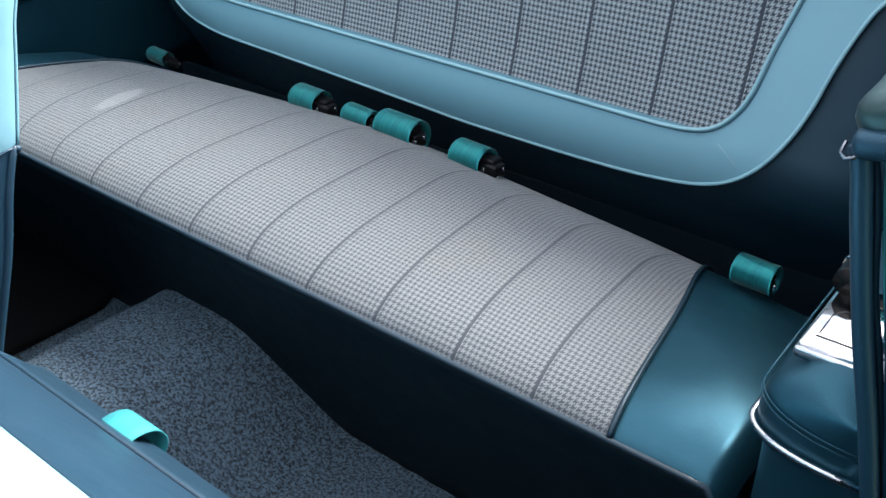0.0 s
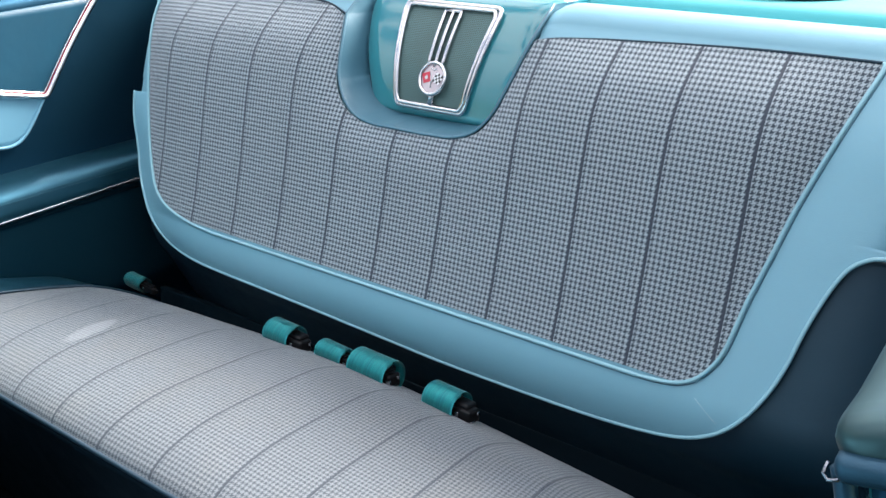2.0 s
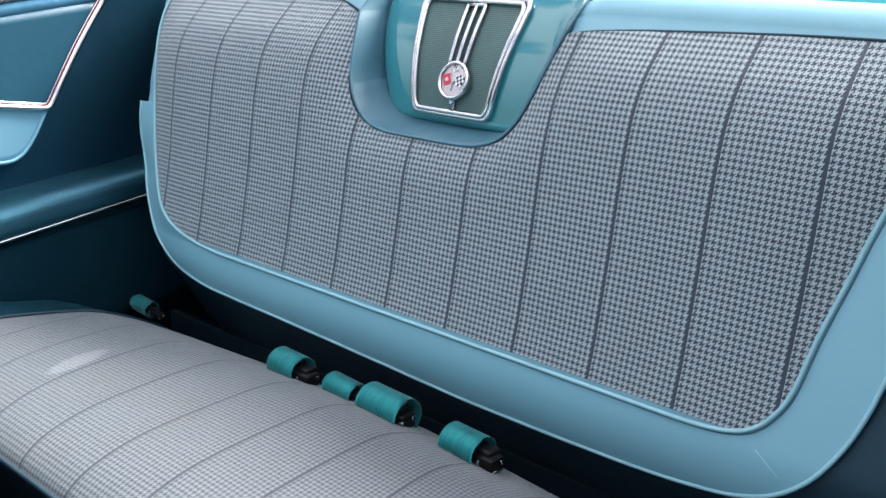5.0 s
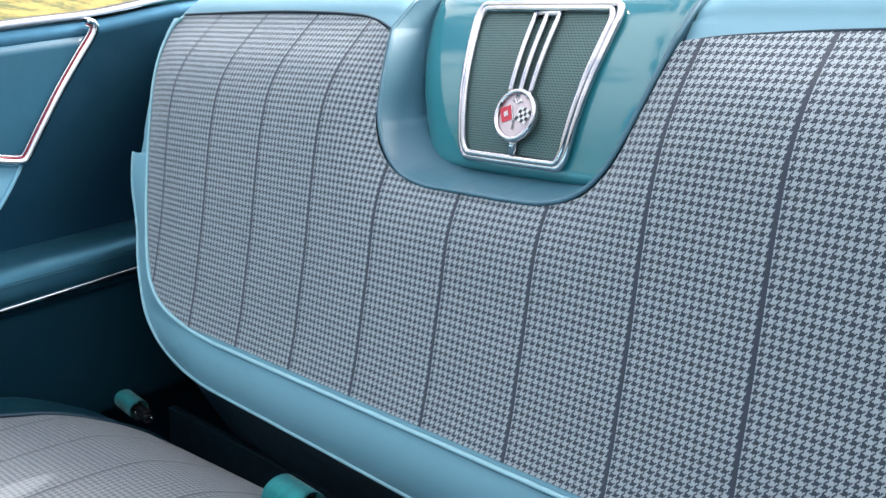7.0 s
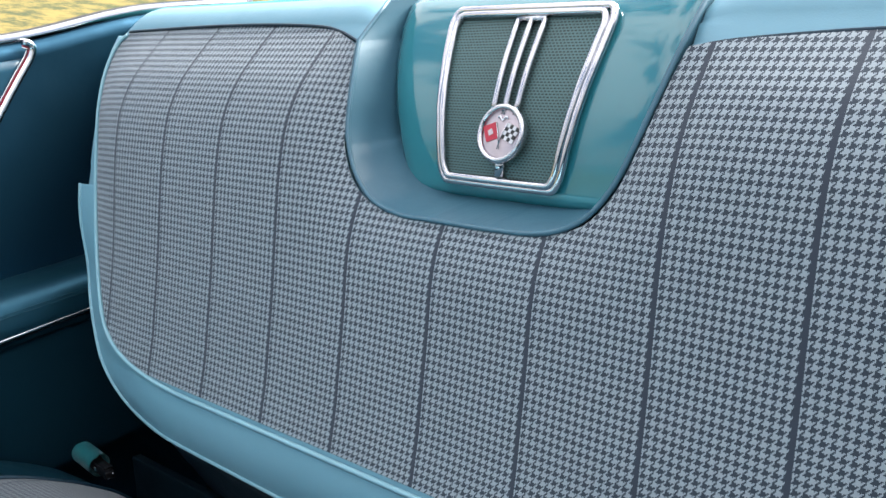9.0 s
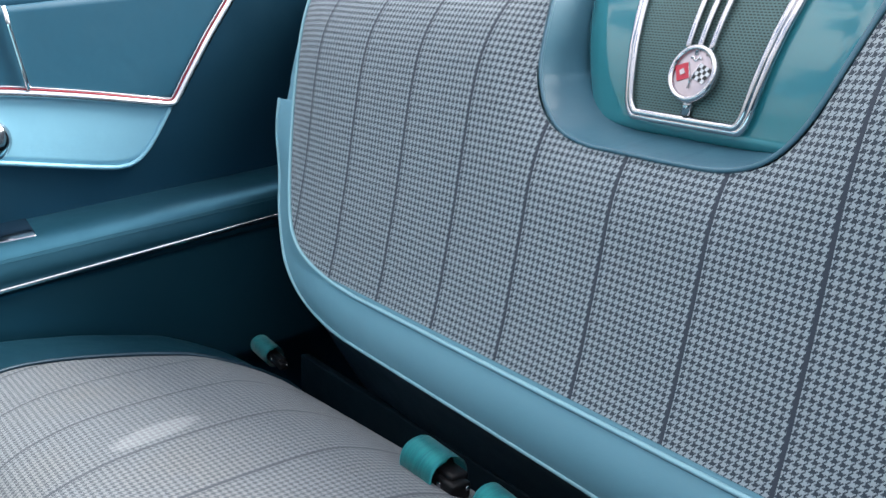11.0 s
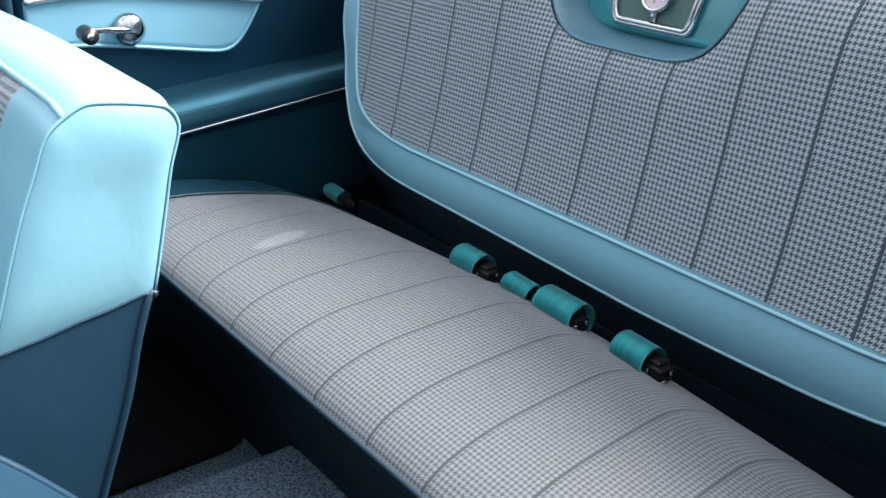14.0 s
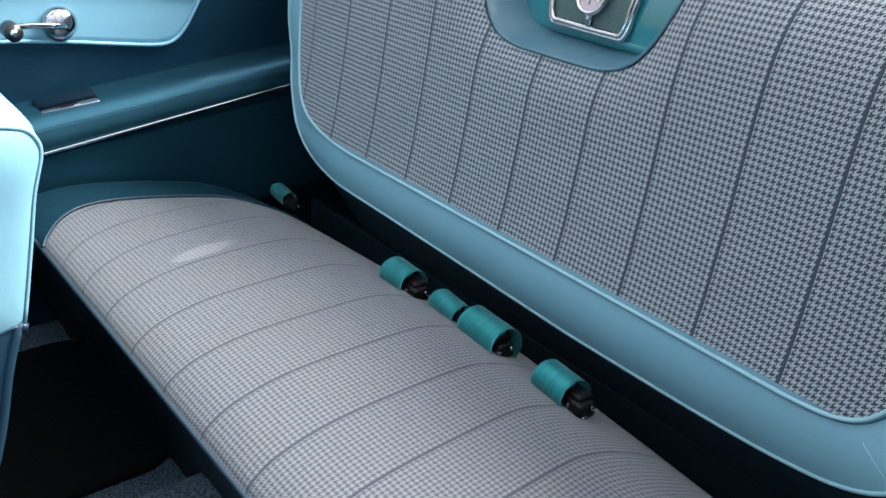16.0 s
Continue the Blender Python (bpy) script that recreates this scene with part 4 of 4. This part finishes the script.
flange = [(p.x + 0.0057 + 0.0006 * math.sin(p.z * 90), p.y + 0.0035, p.z) for p in lace]
under(part("flange", tube(flange, 0.0019, 6), DARK_VINYL, None, "dark flange of the windlace"), jamb)
rows = [[(p.x + 0.0070 + d, p.y + 0.006 + d * 0.05, p.z + 0.004) for d in (0.0, 0.035, 0.09, 0.16)] for p in lace]
under(part("pillar", shell(loft(rows), (0, 0.01, 0)), JAMB_PAINT, None, "light teal painted pillar"), jamb)
cap = block(-0.0085, 0.037, -0.014, 0.062, -0.0075, 0.0062, 0.0055, 4)
c = part("rail_cap", cap, RUBBER, None, "dark vinyl rail end cap")
c.matrix_world = pose(0.7175, -0.0904, 0.6856, 8, -10, 0)
under(c, jamb)
SECTION = ((0.7317, 0.6819), (0.7157, 0.6819), (0.7077, 0.685), (0.7046, 0.6906), (0.7048, 0.6967), (0.7089, 0.7029), (0.7194, 0.7084), (0.7379, 0.7134), (0.7995, 0.7171))
rows = []
for y, scale in ((-0.0990, 0.35), (-0.0978, 0.62), (-0.0941, 0.85), (-0.0880, 0.96), (-0.0781, 1.0), (-0.05, 1.0), (0.0, 1.0), (0.07, 1.0), (0.15, 1.0), (0.26, 1.0)):
    lean = 0.02 * max(0.0, y + 0.078)
    lift = max(0.0, y + 0.05) * 0.16
    rows.append([(0.7231 + (x - 0.7231) * scale - lean, y, 0.6949 + (z - 0.6949) * scale + lift) for x, z in SECTION])
bm = loft(rows)
bm.faces.new([v for v in bm.verts][: len(SECTION)][::-1])
under(part("rail_end", bm, RAIL_METAL, None, "pale teal-grey end of the belt rail"), jamb)
under(part("clip", tube([(0.7064, -0.096, 0.6819), (0.7052, -0.0978, 0.677), (0.7077, -0.0984, 0.6745), (0.7114, -0.0984, 0.6758), (0.7145, -0.0978, 0.6795)], 0.0010, 6), DARK_CHROME, None, "small bent metal clip"), jamb)

# unseen driver's door, added to block low light from that side
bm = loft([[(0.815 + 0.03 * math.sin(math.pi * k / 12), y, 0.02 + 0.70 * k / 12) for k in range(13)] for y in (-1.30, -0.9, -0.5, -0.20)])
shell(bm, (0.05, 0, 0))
side_blocker = tagged(part("doorway_blocker", bm, DARK_VINYL), "unseen dark teal door panel added to block side light", "door", kind="structure")

# ---- rear deck and its speakers ----
deck_rows = []
for y, z in ((0.632, 0.74), (0.628, 0.80), (0.630, 0.822), (0.637, 0.832), (0.652, 0.836), (0.70, 0.838), (0.80, 0.842), (0.88, 0.846), (0.98, 0.857), (1.10, 0.874), (1.25, 0.886), (1.40, 0.888)):
    deck_rows.append([(x, y, z - TILT * x * 0.6) for x in (-0.74 + 1.50 * k / 30 for k in range(31))])
deck = tagged(part("rear_deck", shell(loft(deck_rows), (0, 0.01, -0.01)), DECK_VINYL), "light turquoise vinyl boot over the folded top", "deck", kind="structure")


def deck_speaker(x, y, z, turn):
    t = thing("deck_speaker", "black oval loudspeaker pod lying on the rear deck", "loudspeaker", "rear deck speakers", at=(x, y, z))

    def oval(a, b, z0):
        return [(a * math.copysign(abs(math.cos(u)) ** 0.75, math.cos(u)), b * math.copysign(abs(math.sin(u)) ** 0.75, math.sin(u)), z0) for u in (2 * math.pi * k / 48 for k in range(48))]

    bm = loft([oval(0.130, 0.084, 0.0), oval(0.133, 0.087, 0.004), oval(0.134, 0.088, 0.016), oval(0.131, 0.085, 0.027), oval(0.126, 0.080, 0.0315), oval(0.121, 0.075, 0.032), oval(0.118, 0.072, 0.030)], closed=True)
    part("rim", bm, GREY_PLASTIC, t, "dark grey plastic rim")
    bm = loft([oval(0.119, 0.073, 0.0295), oval(0.095, 0.058, 0.035), oval(0.06, 0.036, 0.038), oval(0.02, 0.012, 0.0395)], closed=True)
    bm.faces.new([v for v in bm.verts][-48:])
    part("grille", bm, POD_MESH, t, "fine metal mesh grille")
    part("badge", block(-0.010, 0.010, -0.064, -0.060, 0.030, 0.036, 0.001), SILVER, t, "small plain silver badge")
    t.rotation_euler = (0, 0, turn)
    return t


POD_MESH, _nt, _b = mat("speaker_mesh", 0.45, 0.4)
_v = _nt.nodes.new("ShaderNodeTexVoronoi")
_v.inputs["Scale"].default_value = 420.0
_c = _nt.nodes.new("ShaderNodeTexCoord")
_nt.links.new(_c.outputs["Object"], _v.inputs["Vector"])
_nt.links.new(mix_rgb(_nt, _v.outputs["Distance"], (0.09, 0.085, 0.085), (0.01, 0.01, 0.01)), _b.inputs["Base Color"])
bump(_nt, _b, _v.outputs["Distance"], 0.5, 0.001)
deck_speaker(0.325, 0.805, 0.8385, radians(-30))
deck_speaker(-0.345, 0.79, 0.8455, radians(30))


# ---- front seats ----
# side outline (y, z) of a seatback: round the top from the rear edge to the front edge
SIDE = smooth_line([(0, -0.19, 0.245), (0, -0.179, 0.277), (0, -0.147, 0.368), (0, -0.13, 0.432), (0, -0.1155, 0.474), (0, -0.1101, 0.4773), (0, -0.0932, 0.5519), (0, -0.0838, 0.5965), (0, -0.074, 0.6276), (0, -0.0735, 0.641), (0, -0.0802, 0.6524), (0, -0.0916, 0.6576), (0, -0.1237, 0.6638), (0, -0.1496, 0.6664), (0, -0.1621, 0.6638), (0, -0.1745, 0.6566), (0, -0.1869, 0.6473), (0, -0.1952, 0.6348), (0, -0.2056, 0.6089), (0, -0.2222, 0.5695), (0, -0.246, 0.5), (0, -0.26, 0.45), (0, -0.275, 0.36), (0, -0.288, 0.27)], 4)


def front_seat(x0, x1, fold, name_label):
    t = thing("front_seat", name_label, "car seat", "front seats", at=((x0 + x1) / 2, -0.4, FLOOR_Z))
    hinge = Vector((0, -0.215, 0.285))
    turn = Matrix.Translation(hinge + Vector((0, -0.016 if fold else 0.0, 0))) @ Matrix.Rotation(fold, 4, "X") @ Matrix.Translation(-hinge)

    def put(name, bm, material, label=""):
        bmesh.ops.transform(bm, matrix=turn, verts=bm.verts[:])
        return under(part(name, bm, material, None, label), t)

    n = 24
    mid = Vector((0, -0.16, 0.44))

    def row_at(k):
        """The outline at a step across the seat: sides drawn in, the top crowned."""
        u = k / n
        e = max(0.0, 1 - min(u, 1 - u) / 0.06)
        rows = []
        for p in SIDE:
            crown = 0.005 * math.sin(math.pi * min(1.0, max(0.0, u))) ** 1.4 * max(0.0, (p.z - 0.60) / 0.07)
            q = mid + (p - mid) * (1 - (0.006 if fold else 0.035) * e * e)
            rows.append((x0 + (x1 - x0) * u, q.y, q.z + crown))
        return rows

    grid = [row_at(k) for k in range(n + 1)]
    m = len(SIDE)
    i_rear = next(i for i, p in enumerate(SIDE) if p.z >= 0.4760)
    i_front0 = next(i for i, p in enumerate(SIDE) if p.y < -0.1735 and i > m // 2)
    i_front1 = next(i for i, p in enumerate(SIDE) if p.z < 0.450 and i > m // 2)
    put("rear_panel", loft([g[: i_rear + 1] for g in grid]), SKIRT_BLUE, "slate blue vinyl lower back")
    put("top_cover", loft([g[i_rear : i_front0 + 1] for g in grid]), LIGHT_VINYL, "light turquoise vinyl top")
    uvs = [[(g[i][0] / STRIPE, g[i][2] / STRIPE) for i in range(i_front0, m)] for g in grid]
    put("cloth_panel", loft([g[i_front0:] for g in grid[4:-4]], uvs[4:-4]), CLOTH, "houndstooth cloth front")
    for cols in (grid[:5], grid[-5:]):
        put("front_bolster", loft([g[i_front0:] for g in cols]), LIGHT_VINYL, "light turquoise vinyl bolster")
    for k in (0, n):
        g = grid[k]
        low = bmesh.new()
        ring = [Vector(p) for p in g[i_rear : i_front1 + 1]]
        ring += [ring[-1] + (ring[0] - ring[-1]) * q / 8 for q in range(1, 8)]
        mid_c = sum(ring, Vector()) / len(ring)
        out = -1.0 if k == 0 else 1.0
        shells = []
        for s in (1.0, 0.96, 0.9, 0.8, 0.68, 0.55, 0.4, 0.25, 0.1, 0.02):
            row = []
            for p in ring:
                q = mid_c + (p - mid_c) * s
                row.append(q + Vector((out * (0.007 * (1 - s ** 6) + 0.005 * (1 - s ** 4) * noise.noise((q.y * 9 + q.z * 7, q.z * 9 - q.y * 5, 2.0 + k))), 0, 0)))
            shells.append(row)
        up = loft(shells, closed=True)
        up.faces.new([v for v in up.verts][-len(ring):])
        vs = [low.verts.new(p) for p in g[: i_rear + 1] + g[i_front1:]]
        low.faces.new(vs)
        put("side_cover", up, LIGHT_VINYL, "light turquoise vinyl side")
        put("side_skirt", low, SKIRT_BLUE, "dark blue vinyl lower side")
        put("side_piping", tube(g[i_rear : i_front1 + 1], 0.0020, 6), LIGHT_VINYL)
        inner = [mid_c + (Vector(p) - mid_c) * 0.982 + Vector((out * 0.0008, 0, 0)) for p in g[i_rear : i_front1 + 1]]
        put("side_seam", tube(inner, 0.0010, 6), MID_VINYL)
        lower = [Vector(g[i_front1]).lerp(Vector(g[i_rear]), q / 12) + Vector((out * 0.001, 0, 0.0005 * math.sin(q * 1.3))) for q in range(13)]
        put("lower_seam", tube(lower, 0.0013, 6), SKIRT_BLUE)
        put("skirt_piping", tube(g[: i_rear + 1], 0.004, 6), SKIRT_BLUE)
    put("front_piping", tube([g[i_front0] for g in grid], 0.0035, 6), LIGHT_VINYL)
    i_band = next(i for i, p in enumerate(SIDE) if p.z >= 0.288)
    band = [[Vector(g[i]) + Vector((0, 0.006 * (1.0 - i / (i_band + 1)) + 0.001, 0)) for i in range(i_band + 1)] + [Vector(g[i_band])] for g in grid]
    put("hem_band", loft(band), HEM_BLUE, "dark blue vinyl hem band")
    put("bottom_hem", tube([g[0] for g in grid], 0.005, 8), SKIRT_BLUE)
    # cushion
    cx0, cx1 = x0 + 0.005, x1 - 0.005
    rows = []
    for y, z in ((-0.20, 0.20), (-0.205, 0.27), (-0.23, 0.30), (-0.30, 0.315), (-0.50, 0.335), (-0.66, 0.345), (-0.72, 0.33), (-0.735, 0.29), (-0.735, 0.18)):
        rows.append([(cx0 + (cx1 - cx0) * k / 16, y, z - 0.02 * max(0.0, 1 - min(k, 16 - k) / 2) ** 2) for k in range(17)])
    bm = loft(rows)
    under(part("cushion", bm, SKIRT_BLUE, None, "dark blue vinyl cushion"), t)
    under(part("seat_base", block(cx0 + 0.02, cx1 - 0.02, -0.72, -0.23, FLOOR_Z - 0.01, 0.28, 0.01), BLACK, None, "black seat base"), t)
    return t


HEM_BLUE = vinyl("hem_blue_vinyl", (0.012, 0.036, 0.060), (0.010, 0.030, 0.052), 0.38)
SKIRT_BLUE = vinyl("slate_blue_vinyl", (0.010, 0.037, 0.066), (0.008, 0.031, 0.056), 0.42)
front_seat(-0.62, -0.034, 0.0, "upright front seat in light turquoise vinyl with slate blue skirt")
front_seat(0.052, 0.640, radians(57), "front seat with its back folded forward, turquoise and slate blue vinyl")

FADED_WEBBING = plain("faded_teal_webbing", (0.022, 0.27, 0.30), 0.75, 0.0, 160.0, 0.72)
# webbing loop over the folded seat's hem
strap = thing("seat_strap", "teal webbing strap looped over the hem of the folded seat", "strap", at=(0.208, -0.184, 0.286))
pts = smooth_line([(0, 0.008, -0.014), (0, 0.016, 0.004), (0, 0.008, 0.02), (0, -0.010, 0.026), (0, -0.026, 0.024), (0, -0.042, 0.026)], 5)
bm = loft([[(x, p.y, p.z) for x in (-0.022, -0.008, 0.008, 0.022)] for p in pts])
part("webbing", shell(bm, (0, -0.001, -0.001)), FADED_WEBBING, strap)

# mat is carried further back and kept dull to hold the footwell's shade
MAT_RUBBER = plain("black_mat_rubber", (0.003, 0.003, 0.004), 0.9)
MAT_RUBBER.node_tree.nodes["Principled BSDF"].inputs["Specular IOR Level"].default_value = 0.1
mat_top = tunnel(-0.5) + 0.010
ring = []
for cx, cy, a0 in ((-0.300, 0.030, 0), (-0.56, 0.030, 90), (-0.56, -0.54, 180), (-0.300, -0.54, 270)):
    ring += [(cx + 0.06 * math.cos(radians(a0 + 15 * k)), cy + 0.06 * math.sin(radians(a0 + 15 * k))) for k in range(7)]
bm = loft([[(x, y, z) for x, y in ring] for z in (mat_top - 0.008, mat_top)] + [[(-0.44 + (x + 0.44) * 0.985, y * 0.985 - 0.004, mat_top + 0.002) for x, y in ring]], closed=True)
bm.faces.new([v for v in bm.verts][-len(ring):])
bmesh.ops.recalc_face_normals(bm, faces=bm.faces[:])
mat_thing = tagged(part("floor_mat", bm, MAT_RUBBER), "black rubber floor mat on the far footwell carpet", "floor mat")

# ---- bodywork that closes the cabin below and behind ----
# bulkhead and floor pan are unseen, added to stop ground light leaking in
bulk = tagged(part("bulkhead", block(-0.76, 0.78, 0.655, 0.67, 0.02, 0.79, 0.002), BLACK), "unseen dark bulkhead blocking light behind the rear seat", "bulkhead", kind="structure")
pan = tagged(part("floor_pan", block(-0.86, 0.88, -1.6, 1.4, 0.03, 0.08, 0.004), BLACK), "unseen dark floor pan blocking light under the carpet", "floor pan", kind="structure")
body = thing("car_body", "light teal painted car body with open top", "car body", kind="structure", at=(0, 0, 0))
for sgn in (-1, 1):
    rows = []
    for y in (1.4, 0.8, 0.4, 0.15, 0.0, -0.09) if sgn > 0 else (1.4, 0.8, 0.4, 0.0, -0.5, -1.0, -1.6):
        top = rail(y, sgn) - 0.012
        x = side_x(0.74, sgn)
        rows.append([(x + sgn * 0.045, y, top), (x + sgn * 0.075, y, top - 0.012), (x + sgn * 0.13, y, top - 0.05), (x + sgn * 0.19, y, 0.45), (x + sgn * 0.18, y, 0.1), (x + sgn * 0.15, y, -0.12), (x + sgn * 0.13, y, -0.36)])
    under(part("quarter_skin", shell(loft(rows), (-0.01 * sgn, 0, 0)), PAINT_LIGHT, None), body)
tail = [[(s * w, y, z) for s in (-1, -0.9, -0.5, 0, 0.5, 0.9, 1)] for w, y, z in ((0.74, 1.39, 0.885), (0.80, 1.44, 0.84), (0.86, 1.47, 0.60), (0.88, 1.46, 0.2), (0.86, 1.44, -0.36))]
under(part("tail_skin", shell(loft(tail), (0, 0.01, 0)), PAINT_LIGHT, None, "light teal painted tail panel"), body)
nose_rows = [[(s * w, y, z) for s in (-1, -0.5, 0, 0.5, 1)] for w, y, z in ((0.80, -1.60, 0.78), (0.86, -1.66, 0.70), (0.88, -1.68, 0.2), (0.86, -1.66, -0.36))]
under(part("cowl_skin", shell(loft(nose_rows), (0, -0.01, 0)), PAINT_LIGHT, None, "light teal painted cowl panel"), body)
sill_rows = [[(x, y, z) for x, z in ((0.872, 0.715), (0.90, 0.66), (0.92, 0.45), (0.91, 0.1), (0.87, -0.36))] for y in (-1.62, -1.2, -0.7, -0.168)]
under(part("door_skin", shell(loft(sill_rows), (-0.008, 0, 0)), PAINT_LIGHT, None, "light teal painted door skin"), body)
# unseen dashboard, raised to cut low light from the front
under(part("dashboard", block(-0.70, 0.80, -1.62, -1.30, 0.08, 0.80, 0.04, 4), DARK_VINYL, None, "unseen dark teal dashboard added to block front light"), body)

# ---- outside ----
rows = [[(x, y, -0.34 + 0.05 * noise.noise((x * 0.3, y * 0.3, 0)) + 0.22 * max(0.0, min(24.0, -x - 3.5))) for x in (-400, -200, -100, -50, -25, -14, -10, -8, -6, -4, -2, 0, 2, 4, 8, 16, 32, 64, 128, 400)] for y in (-400, -150, -60, -25, -10, -5, -2, 0, 2, 4, 6, 10, 16, 25, 40, 80, 150, 400)]
GRASS, _gt, _gb = mat("grass_ground", 0.9)
_gm = _gt.nodes.new("ShaderNodeMapRange")
_gm.inputs["From Min"].default_value, _gm.inputs["From Max"].default_value = 0.43, 0.57
_gt.links.new(noise_tex(_gt, 3.2, 10.0, 0.78), _gm.inputs["Value"])
_g = mix_rgb(_gt, _gm.outputs[0], (0.022, 0.035, 0.005), (0.20, 0.145, 0.030))
_g = mix_rgb(_gt, math_node(_gt, "MULTIPLY", noise_tex(_gt, 0.5, 3.0), 0.4), _g, (0.10, 0.095, 0.012))
_gt.links.new(_g, _gb.inputs["Base Color"])
ground = tagged(part("ground", loft(rows), GRASS), "sunlit grass field beside the car", "grass", kind="structure")
